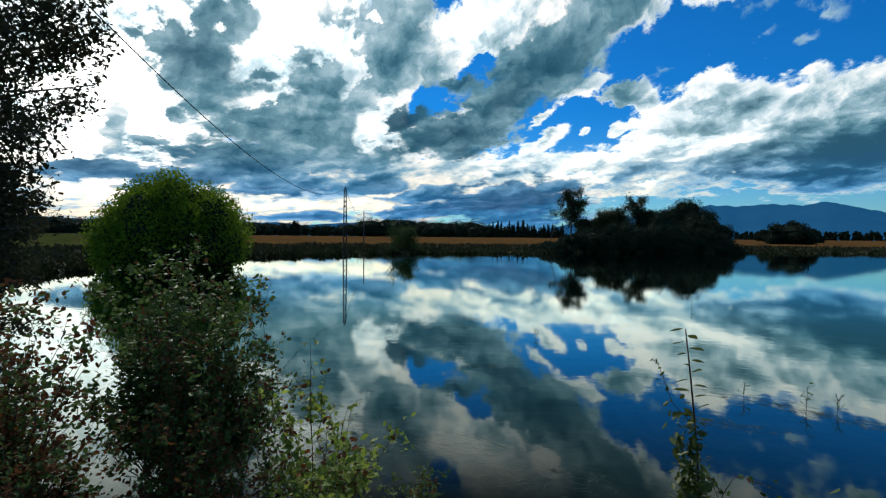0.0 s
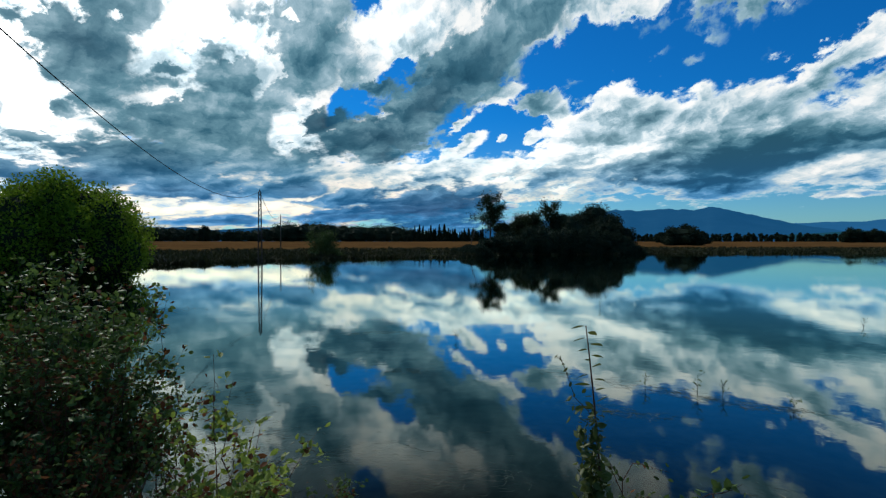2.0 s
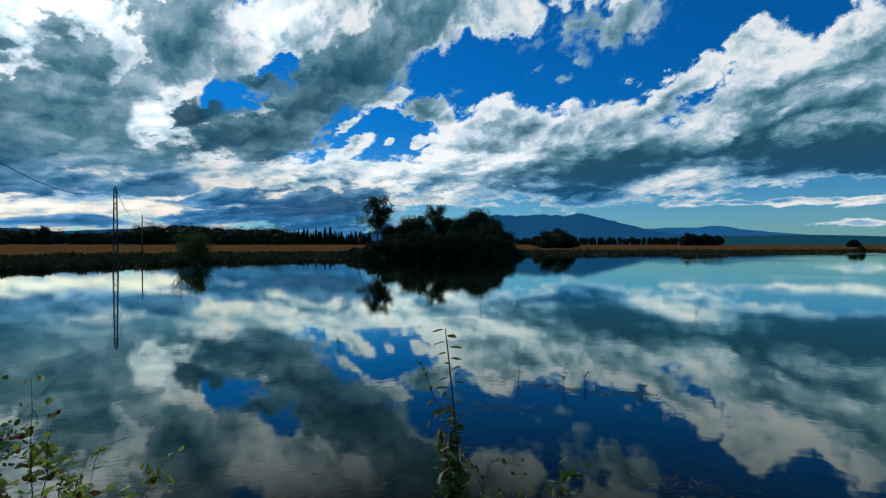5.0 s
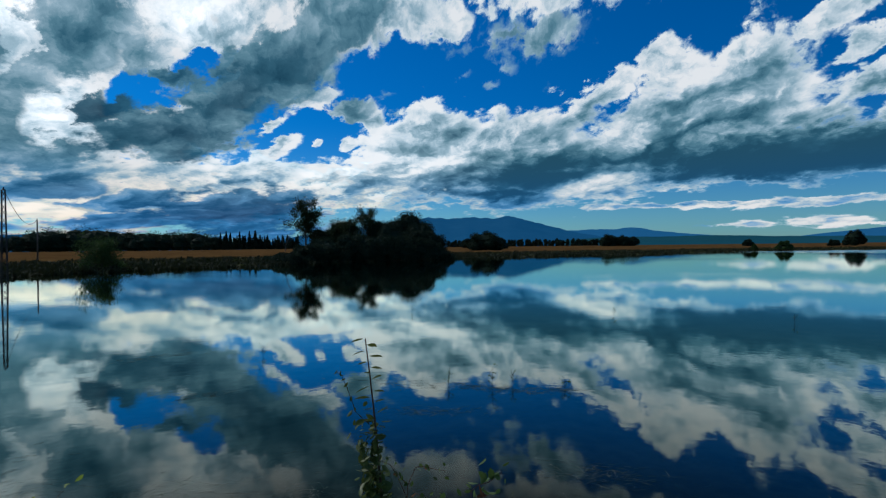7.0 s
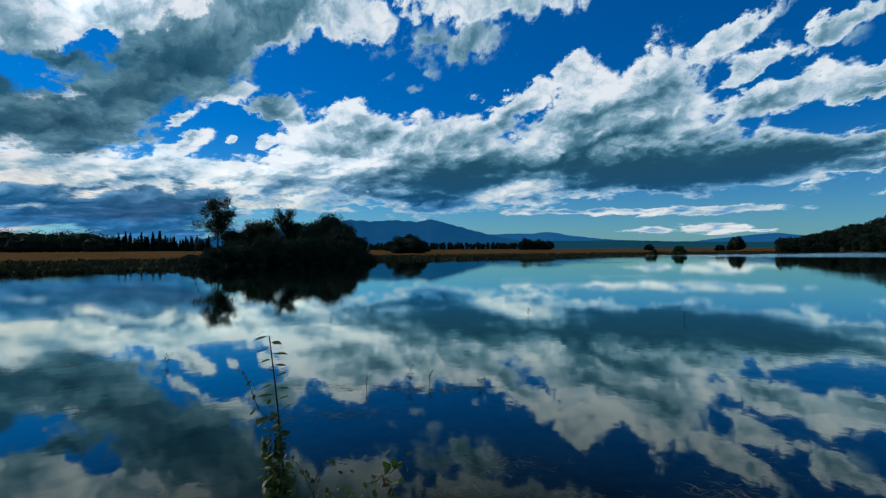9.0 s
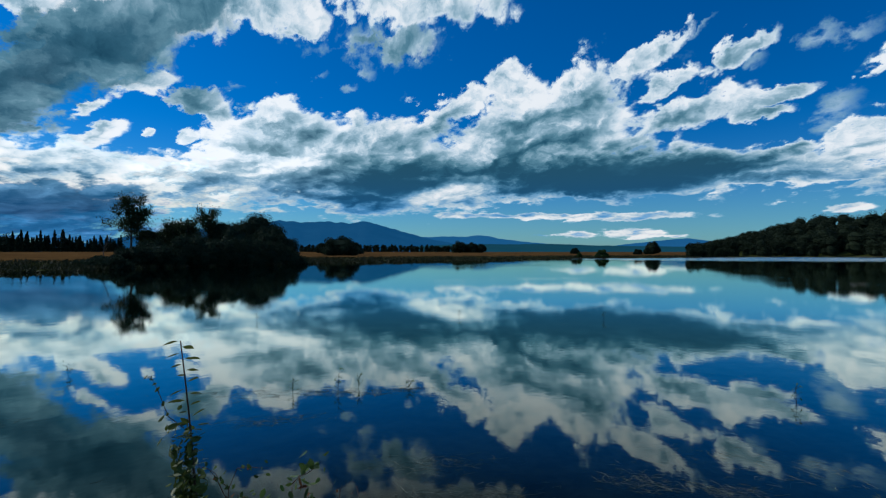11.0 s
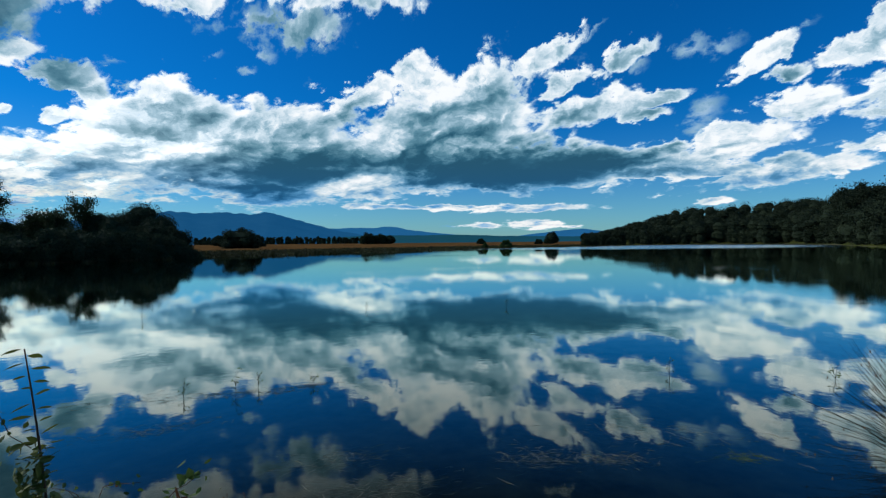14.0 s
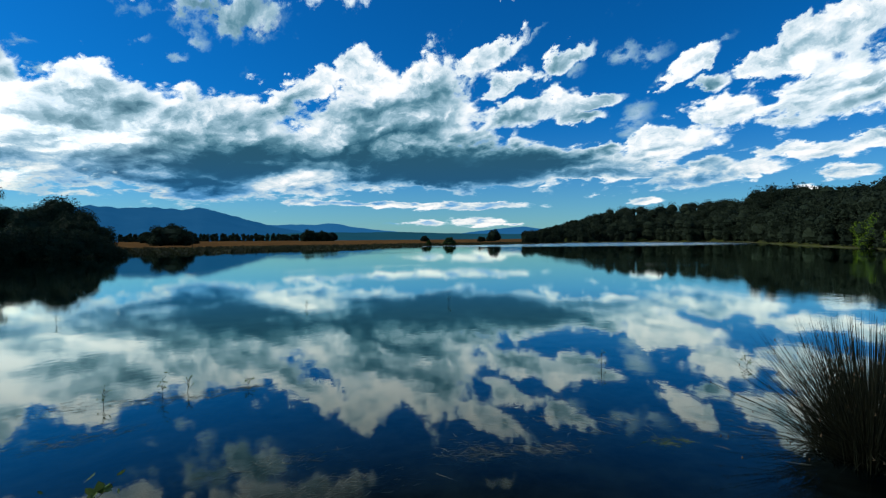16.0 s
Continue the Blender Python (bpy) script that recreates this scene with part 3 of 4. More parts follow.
def thing(name, place, label, category, group="", kind=""):
    ob = new(name)
    ob.empty_display_size = 0.2
    ob.location = place
    return tagged(ob, label, category, group, kind)


def joined(pieces):
    vs, fs, k = [], [], 0
    for v, f in pieces:
        v = np.asarray(v, float)
        vs.append(v)
        fs += [tuple(i + k for i in q) for q in f]
        k += len(v)
    return (np.concatenate(vs) if vs else np.zeros((0, 3))), fs


def tube(path, radii, n=6):
    """A tapered tube along a path of points, closed at both ends."""
    path = np.asarray(path, float)
    vs, fs = [], []
    ref = np.array([0.31, 0.87, 0.38])
    for i, p in enumerate(path):
        d = path[min(i + 1, len(path) - 1)] - path[max(i - 1, 0)]
        d = d / (np.linalg.norm(d) + 1e-9)
        a = np.cross(d, ref)
        a /= np.linalg.norm(a) + 1e-9
        b = np.cross(d, a)
        for k in range(n):
            w = 2 * math.pi * k / n
            vs.append(p + radii[i] * (math.cos(w) * a + math.sin(w) * b))
    for i in range(len(path) - 1):
        for k in range(n):
            fs.append((i * n + k, i * n + (k + 1) % n, (i + 1) * n + (k + 1) % n, (i + 1) * n + k))
    fs.append(tuple(range(n - 1, -1, -1)))
    fs.append(tuple((len(path) - 1) * n + k for k in range(n)))
    return np.array(vs), fs


def leaves(points, size, aspect=0.5, up=0.0, jitter=0.35, rng=RNG, fine=False):
    """Folded four-cornered leaves at the points, turned at random; up above 0 lays them flatter."""
    p = np.asarray(points, float)
    n = len(p)
    d = rng.normal(size=(n, 3))
    d[:, 2] *= 1 - up
    d /= np.linalg.norm(d, axis=1)[:, None]
    e = np.cross(d, rng.normal(size=(n, 3)) * [1 - up, 1 - up, 1.0] + [0, 0, up * 2])
    e /= np.linalg.norm(e, axis=1)[:, None] + 1e-9
    nrm = np.cross(d, e)
    s = size * (1 + jitter * rng.uniform(-1, 1, size=(n, 1)))
    a, b = p - d * s * 0.5, p + d * s * 0.5
    m = p - d * s * 0.05 + nrm * s * 0.08
    if fine:
        g, k = p - d * s * 0.22 + nrm * s * 0.07, p + d * s * 0.16 + nrm * s * 0.05
        q, u = e * s * aspect * 0.46, e * s * aspect * 0.42
        v = np.stack([a, g - q, k - u, b, k + u, g + q], 1).reshape(-1, 3)
        i = np.arange(n)[:, None] * 6
        f = np.concatenate([np.concatenate([i, i + 1, i + 2, i + 3], 1), np.concatenate([i, i + 3, i + 4, i + 5], 1)])
        return v, f.tolist()
    l, r = m + e * s * aspect * 0.5, m - e * s * aspect * 0.5
    v = np.stack([a, r, b, l], 1).reshape(-1, 3)
    i = np.arange(n)[:, None] * 4
    return v, np.concatenate([i, i + 1, i + 2, i + 3], 1).tolist()


def wander(start, direction, length, steps, bend, rng=RNG, lift=0.0):
    pts, p, d = [np.array(start, float)], np.array(start, float), np.array(direction, float)
    d = d / np.linalg.norm(d)
    for i in range(steps):
        d = d + rng.normal(size=3) * bend + [0, 0, lift]
        d /= np.linalg.norm(d)
        p = p + d * length / steps
        pts.append(p.copy())
    return np.array(pts)


def grow(height, spread, trunk_r, limbs=9, base=0.3, twigs=5, lean=(0, 0), rng=RNG, lift=0.08, levels=0.85, rise=0.35):
    """Trunk, limbs and twigs of a tree at the origin. Returns their tubes and the twig points that carry leaves."""
    trunk = wander((0, 0, -0.2), (lean[0], lean[1], 1), height * levels, 7, 0.07, rng)
    wood = [tube(trunk, np.linspace(trunk_r, trunk_r * 0.25, len(trunk)), 8)]
    tips = [trunk[-1], trunk[-2]]
    for k in range(limbs):
        f = base + (0.98 - base) * (k + rng.uniform(0, 0.8)) / limbs
        i = min(int(f * (len(trunk) - 1)), len(trunk) - 2)
        s = trunk[i] + (trunk[i + 1] - trunk[i]) * (f * (len(trunk) - 1) - i)
        w = k * 2.4 + rng.uniform(-0.5, 0.5)
        ln = spread * (1.15 - 0.55 * f) * rng.uniform(0.7, 1.15)
        limb = wander(s, (math.cos(w), math.sin(w), rise + 0.5 * f), ln, 5, 0.16, rng, lift)
        wood.append(tube(limb, np.linspace(trunk_r * 0.42, trunk_r * 0.1, len(limb)), 5))
        tips += list(limb[2:])
        for q in range(twigs):
            j = rng.integers(1, len(limb))
            tw = wander(limb[j], rng.normal(size=3) + [0, 0, 0.3], ln * rng.uniform(0.25, 0.5), 3, 0.25, rng, lift)
            wood.append(tube(tw, np.linspace(trunk_r * 0.1, trunk_r * 0.03, len(tw)), 4))
            tips += list(tw[1:])
    return joined(wood), np.array(tips)


def clump(anchors, per, spread, rng=RNG):
    a = np.repeat(np.asarray(anchors, float), per, 0)
    return a + rng.normal(size=a.shape) * spread


def polar(az, r, z=0.0):
    a = radians(az)
    return np.array([r * math.sin(a), r * math.cos(a), z])


def blobs(middles, radii, rng=RNG, rings=5, n=9):
    """Rough rounded masses of inner foliage. radii: (across, up) of each."""
    vs, fs, k = [], [], 0
    for c, (rw, rh) in zip(middles, radii):
        for i in range(rings + 1):
            ph = math.pi * i / rings
            for j in range(n):
                th = 2 * math.pi * j / n + 0.3 * i
                w = rng.uniform(0.78, 1.12)
                vs.append((c[0] + rw * w * math.sin(ph) * math.cos(th), c[1] + rw * w * math.sin(ph) * math.sin(th), c[2] + rh * w * math.cos(ph)))
        fs += [(k + i * n + j, k + (i + 1) * n + j, k + (i + 1) * n + (j + 1) % n, k + i * n + (j + 1) % n) for i in range(rings) for j in range(n)]
        k += (rings + 1) * n
    return np.array(vs), fs


# ---- the lake and the land round it ----
SHORE_AZ = [-180, -95, -80, -66, -56, -48, -42, -36, -28, -20, -10, -2, 4, 11, 14, 20, 27, 30.5, 32.5, 36, 40, 47, 53, 60, 65, 73, 82, 88, 94, 97, 100, 103, 106, 109, 114, 122, 135, 150, 180]
SHORE_R = [1.5, 1.6, 2.6, 5, 9, 18, 29, 34, 42, 49, 54, 59, 61, 62, 72, 76, 80, 84, 92, 92, 98, 112, 114, 148, 165, 186, 258, 286, 262, 226, 160, 124, 108, 84, 58, 34, 12, 3, 1.5]
MARSH = 34.0


def shore(az):
    return float(np.interp(az, SHORE_AZ, SHORE_R)) * (1 + 0.018 * math.sin(az * 1.9) + 0.012 * math.sin(az * 4.7 + 1))


def smooth(x):
    x = min(max(x, 0.0), 1.0)
    return x * x * (3 - 2 * x)


def height(az, r):
    """Height of the land (below 0: lake bed) at an azimuth and distance from the first camera."""
    d = shore(az)
    rough = 0.12 * noise.noise((math.sin(radians(az)) * r * 0.5, math.cos(radians(az)) * r * 0.5, 0.0))
    near = 0.5 - 0.75 * smooth((r - 1.2) / 2.4) - 0.5 * smooth((r - 4) / 9)
    far = -0.75 + 0.75 * smooth((r - d + 6) / 6) + 0.22 * smooth((r - d) / 2.0)
    inland = max(0.0, r - d - 2)
    far += 0.55 * smooth(inland / MARSH) + 0.0066 * min(max(inland - MARSH, 0), 230)
    w = smooth((az - 74) / 12) * smooth((150 - az) / 30)
    far += w * (13 - 5 * smooth((az - 99) / 8)) * smooth(inland / 105)
    if az > 12.5 and az < 31.5:
        far += 0.5 * smooth(inland / 6) * smooth((az - 12.5) / 2) * smooth((31.5 - az) / 2)
    z = far if r > d - 6 and d > 9 else max(near, far) if r > d else max(near, min(far, near)) if d > 9 else near
    if d <= 9:
        z = max(near, far) if r > d * 0.6 else near
    return z + rough * (1 if r < d - 1 or r > d + 4 else 0.3)


def build_land():
    segs = np.concatenate([np.arange(-180, -60, 3.0), np.arange(-60, 120, 0.5), np.arange(120, 180, 3.0)])
    vs, zone, rows = [], [], 0
    for az in segs:
        d = max(shore(az), 14.0)
        rs = [0.02, 0.6, 1.1, 1.5, 1.9, 2.3, 2.7, 3.1, 3.6, 4.3, 5.2, 6.5]
        rs += list(np.linspace(6.5, d - 6, 9)[1:]) + [d - 3, d - 1.5, d - 0.6, d, d + 0.7, d + 1.5, d + 2.5, d + 4, d + 7]
        rs += [d + v for v in (12, 20, 32, 48, 70, 100, 140, 190, 260, 340, 480, 800, 1500, 4800)]
        rows = len(rs)
        for r in rs:
            z = height(az, r)
            vs.append(polar(az, r, z))
            s = r - shore(az)
            q = 0.0 if z < 0.05 else 1.0 if r < 7 or (az > 76 and s < 400) or az < -31 else 1.0 + smooth((s - MARSH + 5) / 4)
            zone.append(q)
    n = len(segs)
    fs = []
    for i in range(n):
        j = (i + 1) % n
        for k in range(rows - 1):
            fs.append((i * rows + k, i * rows + k + 1, j * rows + k + 1, j * rows + k))
    ob = part("ground", (vs, fs), GROUND, smooth=True)
    at = ob.data.attributes.new("zone", "FLOAT", "POINT")
    at.data.foreach_set("value", zone)
    tagged(ob, "flat dry stubble field and grassy lake shore", "ground", kind="structure")


build_land()

_n = 96
_v = [(0, 0, 0)] + [tuple(polar(360 * i / _n, r, 0.0)) for r in (30, 120, 330) for i in range(_n)]
_f = [(0, 1 + (i + 1) % _n, 1 + i) for i in range(_n)]
for _k in range(2):
    _f += [(1 + _k * _n + i, 1 + _k * _n + (i + 1) % _n, 1 + (_k + 1) * _n + (i + 1) % _n, 1 + (_k + 1) * _n + i) for i in range(_n)]
water = tagged(part("water", (_v, _f), WATER), "calm lake mirroring the cloudy sky", "lake", kind="structure")


def ridge(name, az, tan_el, dist, depth, material, label, rough, seed):
    """A chain of hills along azimuths, as slopes that climb from their foot to the skyline."""
    vs, fs = [], []
    cols = np.arange(az[0], az[-1] + 0.01, 0.35)
    steps = 9
    for i, a in enumerate(cols):
        top = 2 + float(np.interp(a, az, tan_el)) * dist
        for k in range(steps + 1):
            f = k / steps
            r = dist - depth * (1 - f)
            n = noise.fractal((a * 0.35 + seed, f * 2.2, seed), 1.0, 2.0, 5)
            z = -20 + (top + 20) * (f ** 0.8) * (1 + rough * n * (1 - 0.75 * f)) + (rough * 0.25 * top * noise.noise((a * 1.3, seed, 0)) if k == steps else 0)
            vs.append(polar(a, r, z))
        vs.append(polar(a, dist + depth * 0.6, -20))
    m = steps + 2
    for i in range(len(cols) - 1):
        for k in range(m - 1):
            fs.append((i * m + k, i * m + k + 1, (i + 1) * m + k + 1, (i + 1) * m + k))
    return tagged(part(name, (vs, fs), material, smooth=True), label, "mountain", kind="structure")


# base colour, then glow: both carry the painted haze of each range
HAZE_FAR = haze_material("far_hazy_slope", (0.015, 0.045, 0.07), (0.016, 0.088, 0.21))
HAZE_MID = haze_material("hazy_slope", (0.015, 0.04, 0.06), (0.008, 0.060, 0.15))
HAZE_NEAR = haze_material("hazy_wooded_slope", (0.012, 0.035, 0.035), (0.007, 0.042, 0.07))
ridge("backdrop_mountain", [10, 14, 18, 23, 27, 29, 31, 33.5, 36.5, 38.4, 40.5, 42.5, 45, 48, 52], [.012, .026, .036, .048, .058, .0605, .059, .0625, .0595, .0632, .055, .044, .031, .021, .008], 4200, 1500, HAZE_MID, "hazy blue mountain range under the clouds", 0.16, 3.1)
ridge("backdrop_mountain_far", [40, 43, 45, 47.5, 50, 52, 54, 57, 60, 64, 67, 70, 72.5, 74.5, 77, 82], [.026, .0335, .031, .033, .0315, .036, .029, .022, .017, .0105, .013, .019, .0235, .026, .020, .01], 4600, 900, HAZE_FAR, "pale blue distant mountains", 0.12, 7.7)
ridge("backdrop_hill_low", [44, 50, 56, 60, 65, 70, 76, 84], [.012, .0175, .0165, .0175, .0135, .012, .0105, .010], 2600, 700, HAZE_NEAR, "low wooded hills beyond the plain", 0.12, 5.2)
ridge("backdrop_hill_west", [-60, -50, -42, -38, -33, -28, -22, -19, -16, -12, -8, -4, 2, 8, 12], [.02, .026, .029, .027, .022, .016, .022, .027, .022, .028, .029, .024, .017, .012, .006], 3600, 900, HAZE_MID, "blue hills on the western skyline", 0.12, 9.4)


def crowns(spots, leaf, per, rng, squash=0.8):
    """Leaf clumps of many crowns. spots: (place of the crown's foot, height, radius)."""
    pts = []
    for p, h, rad in spots:
        lobes = rng.normal(size=(9, 3))
        lobes /= np.linalg.norm(lobes, axis=1)[:, None]
        mid = np.array([p[0], p[1], p[2] + h - rad * squash])
        c = mid + lobes * [rad * 0.6, rad * 0.6, rad * squash * 0.6]
        d = rng.normal(size=(per, 3))
        d /= np.linalg.norm(d, axis=1)[:, None]
        q = c[rng.integers(0, 9, per)] + d * rad * 0.45 * rng.uniform(0.75, 1.05, (per, 1))
        low = rng.uniform(0, 1, per) < 0.3
        q[low, 2] = p[2] + rng.uniform(0, h * 0.7, low.sum())
        q[:, 2] = np.maximum(q[:, 2], p[2] + 0.2)
        pts.append(q)
    return leaves(np.concatenate(pts), leaf, 0.75, rng=rng)


def trunks(spots, rng):
    out = []
    for p, h, rad in spots:
        q = wander((p[0], p[1], p[2] - 0.3), (0, 0, 1), h * 0.75, 3, 0.05, rng)
        out.append(tube(q, [rad * 0.09, rad * 0.08, rad * 0.06, rad * 0.03], 5))
    return joined(out)


def woods(name, spots, leaf, per, material, label, rng, squash=0.8):
    w = thing(name, (0, 0, 0), label, "woods", kind="stuff")
    part("foliage", crowns(spots, leaf, per, rng, squash), material, w, kind="stuff")
    mids = [(p[0], p[1], p[2] + h - rad * squash) for p, h, rad in spots] + [(p[0], p[1], p[2] + h * 0.3) for p, h, rad in spots]
    part("inner_foliage", blobs(mids, [(rad * 0.66, rad * squash * 0.66) for p, h, rad in spots] + [(rad * 0.7, h * 0.3) for p, h, rad in spots], rng), material, w, kind="stuff")
    part("trunk_rows", trunks(spots, rng), BARK, w, kind="stuff")
    return w


def tree_row(az0, az1, step, dist, tops, rng, rows=1, deep=18, wide=0.42):
    """Feet of trees along azimuths, tall enough to reach the skyline tops (azimuths, tangents)."""
    spots = []
    for k in range(rows):
        a = az0
        while a < az1:
            r = dist + k * deep + rng.uniform(-6, 6)
            z = height(a, r)
            h = 2 + float(np.interp(a, tops[0], tops[1])) * r - z
            h *= rng.uniform(0.86, 1.08) if k else rng.uniform(0.5, 0.95)
            h = max(h, 2.0)
            spots.append((polar(a, r, z), h, max(h * wide * rng.uniform(0.8, 1.2), 1.5)))
            a += step * rng.uniform(0.6, 1.4)
    return spots


_r = np.random.default_rng(21)
_tops = ([-60, -30, -22, -18.5, -15, -12, -9.5, -6, -3, 0, 3, 5, 6.5], [.03, .032, .029, .026, .022, .024, .037, .042, .034, .036, .037, .030, .018])
woods("distant_woods", tree_row(-58, 6.2, 1.1, 300, _tops, _r, 4, 22, 0.55), 0.68, 500, LEAF_DARK, "dark broadleaf woods beyond the dry field", _r)


def conifers(name, spots, leaf, per, label, rng):
    """Pointed trees: needles in drooping tiers round a straight stem."""
    pts = []
    for p, h, rad in spots:
        f = rng.uniform(0, 1, per) ** 0.7
        w = rng.uniform(0, 2 * math.pi, per)
        rr = rad * f * rng.uniform(0.55, 1.1, per) * (0.85 + 0.25 * np.sin(f * 34))
        pts.append(np.stack([p[0] + rr * np.cos(w), p[1] + rr * np.sin(w), p[2] + h * (1 - f) + 0.2], 1))
    t = thing(name, (0, 0, 0), label, "woods", kind="stuff")
    part("foliage", leaves(np.concatenate(pts), leaf, 0.7, rng=rng), LEAF_DARK, t, kind="stuff")
    part("trunk_rows", joined([tube([p - [0, 0, 0.3], p + [0, 0, h * 0.96]], [rad * 0.2, 0.03], 5) for p, h, rad in spots]), BARK, t, kind="stuff")


_spots = []
for _i in range(40):
    _az = 5.7 + _i * 0.21 + _r.uniform(-0.08, 0.08)
    _d = 320 + _r.uniform(-10, 10)
    _h = 2 + (0.036 if _az < 9.5 else 0.029) * _d * _r.uniform(0.62, 1.05) - height(_az, _d)
    _spots.append((polar(_az, _d, height(_az, _d)), _h, _h * _r.uniform(0.16, 0.22)))
conifers("conifer_row", _spots, 0.8, 900, "row of dark pointed conifers behind the field", _r)
_tops = ([31, 34, 38, 42, 47, 50, 56], [.014, .020, .018, .0165, .0155, .0165, .013])
woods("plain_woods", tree_row(31.3, 50.5, 0.42, 420, _tops, _r, 2, 20, 0.22), 1.6, 120, LEAF_DARK, "dark tree belt along the far edge of the field", _r, 2.0)

# the wooded hill
_spots = []
for _k in range(600):
    _az = _r.uniform(74.4, 128)
    _s = _r.uniform(0, 1) ** 1.3 * 115
    _d = shore(_az) + 2 + _s
    _h = _r.uniform(9.3, 13.2) * (1 - 0.22 * smooth((_az - 97) / 5)) * (0.42 + 0.58 * smooth((_az - 75) / 14)) * (0.5 + 0.5 * smooth(_s / 12))
    _spots.append((polar(_az, _d, height(_az, _d)), _h, _h * _r.uniform(0.34, 0.46)))
woods("hillside_woods", _spots, 0.58, 560, LEAF_HILL, "dense dark green woods on the hill above the lake", _r)


# ---- trees, bushes and poles round the lake ----
def tree(name, place, h, spread, trunk_r, leaf, per, fuzz, material, label, category="tree", limbs=9, base=0.3, twigs=5, seed=1, lean=(0, 0), levels=0.85, group=""):
    rng = np.random.default_rng(seed)
    t = thing(name, place, label, category, group)
    wood, tips = grow(h, spread, trunk_r, limbs, base, twigs, lean, rng, levels=levels, lift=0.03, rise=0.15)
    part("trunk", wood, BARK, t, smooth=True)
    part("crown", leaves(clump(tips, per, fuzz, rng), leaf, 0.6, rng=rng), material, t)
    return t


def bush(name, place, h, rx, ry, leaf, count, material, label, category="bush", seed=1, group="", lobes=26, foot=0.1, raised=False):
    """A many-stemmed bush: stems from one foot, and leaves in lobes over a rounded, uneven outline."""
    rng = np.random.default_rng(seed)
    b = thing(name, place, label, category, group)
    d = rng.normal(size=(lobes, 3))
    d[:, 2] = np.abs(d[:, 2]) * 0.9 + 0.02
    d /= np.linalg.norm(d, axis=1)[:, None]
    c = d * [rx * 0.72, ry * 0.72, h * 0.74] * rng.uniform(0.8, 1.05, (lobes, 1)) + [0, 0, h * foot]
    if raised:
        d[:, 2] = d[:, 2] * 1.5 - 0.55
        d /= np.linalg.norm(d, axis=1)[:, None]
        c = d * [rx * 0.76, ry * 0.76, h * 0.42] * rng.uniform(0.74, 1.1, (lobes, 1)) + [0, 0, h * 0.40]
    stems = []
    for q in c[: min(lobes, 14)]:
        mid = q * [0.35, 0.35, 0.5]
        stems.append(tube([(0.15 * q[0] / rx, 0.15 * q[1] / ry, -0.2), mid, q], [0.02 * h, 0.013 * h, 0.005 * h], 5))
    part("stem_cluster", joined(stems), BARK, b, smooth=True)
    e = rng.normal(size=(count, 3))
    e /= np.linalg.norm(e, axis=1)[:, None]
    p = c[rng.integers(0, lobes, count)] + e * [rx * 0.3, ry * 0.3, h * 0.24] * rng.uniform(0.5, 1.08, (count, 1))
    # solid cores, dark under any crown: shade among the leaves put into colour
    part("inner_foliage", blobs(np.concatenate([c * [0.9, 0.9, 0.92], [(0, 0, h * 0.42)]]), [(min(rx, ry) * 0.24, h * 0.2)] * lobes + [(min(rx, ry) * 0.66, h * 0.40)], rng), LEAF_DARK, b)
    inner = rng.uniform(size=count) < 0.15
    p[inner] *= rng.uniform(0.3, 0.9, (inner.sum(), 1))
    p[:, 2] = np.abs(p[:, 2])
    part("crown", leaves(p, leaf, 0.6, rng=rng), material, b)
    return b


def on_land(az, r, dz=0.0):
    return polar(az, r, max(height(az, r), 0.0) + dz)


# the wooded point
tree("slender_tree", on_land(14.85, 97), 10.2, 3.4, 0.2, 0.26, 24, 0.40, LEAF_TREE, "tall slender tree with an airy crown on the point", limbs=17, base=0.34, twigs=6, seed=4, levels=0.92)
tree("airy_tree", on_land(22.0, 97), 8.9, 3.0, 0.2, 0.26, 22, 0.40, LEAF_TREE, "airy tree standing above the shrubs of the point", limbs=14, base=0.3, twigs=5, seed=9, levels=0.92)
tree("feathery_tree", on_land(18.6, 95), 7.0, 2.8, 0.18, 0.26, 22, 0.38, LEAF_TREE, "feathery small tree among the shrubs of the point", limbs=12, base=0.3, twigs=5, seed=12)
tree("feathery_tree", on_land(20.2, 93), 7.2, 2.6, 0.18, 0.26, 22, 0.38, LEAF_TREE, "feathery small tree among the shrubs of the point", limbs=12, base=0.3, twigs=5, seed=15)
bush("round_tree", on_land(26.5, 112), 9.3, 7.6, 6.0, 0.28, 24000, LEAF_DARK, "dense round-headed dark tree on the point", "tree", 5, lobes=34)
bush("round_tree", on_land(28.2, 102), 6.4, 5.6, 5.0, 0.28, 18000, LEAF_DARK, "broad dark tree sloping down to the water", "tree", 6, lobes=30)
for _i, (_az, _r0, _h, _w) in enumerate(((13.2, 72, 2.0, 2.6), (15.4, 77, 3.6, 3.4), (17.4, 79, 4.0, 3.6), (19.4, 79.5, 4.4, 3.6), (21.4, 80, 4.8, 3.6), (23.4, 81, 4.8, 3.6), (25.4, 82.5, 4.6, 3.8), (27.4, 84.5, 4.2, 3.8), (29.2, 86, 3.6, 3.4), (30.4, 87, 2.4, 2.6), (16.4, 84, 4.4, 4.0), (20.4, 86, 5.4, 4.0), (24.4, 88, 5.8, 4.2), (28.0, 92, 5.0, 4.2), (23.3, 98, 7.6, 3.6), (19.0, 100, 6.4, 4.0), (16.6, 100, 5.0, 3.6), (12.0, 78, 1.8, 3.0))):
    bush("shrub", polar(_az, _r0 - (1.2 if _r0 < 88 else 0), -0.3 if _r0 < 88 else height(_az, _r0)), _h, _w, 3.6, 0.26, 9000, LEAF_DARK, "dark green shrub on the wooded point", "shrub", 40 + _i, "shrubs of the wooded point", 22)

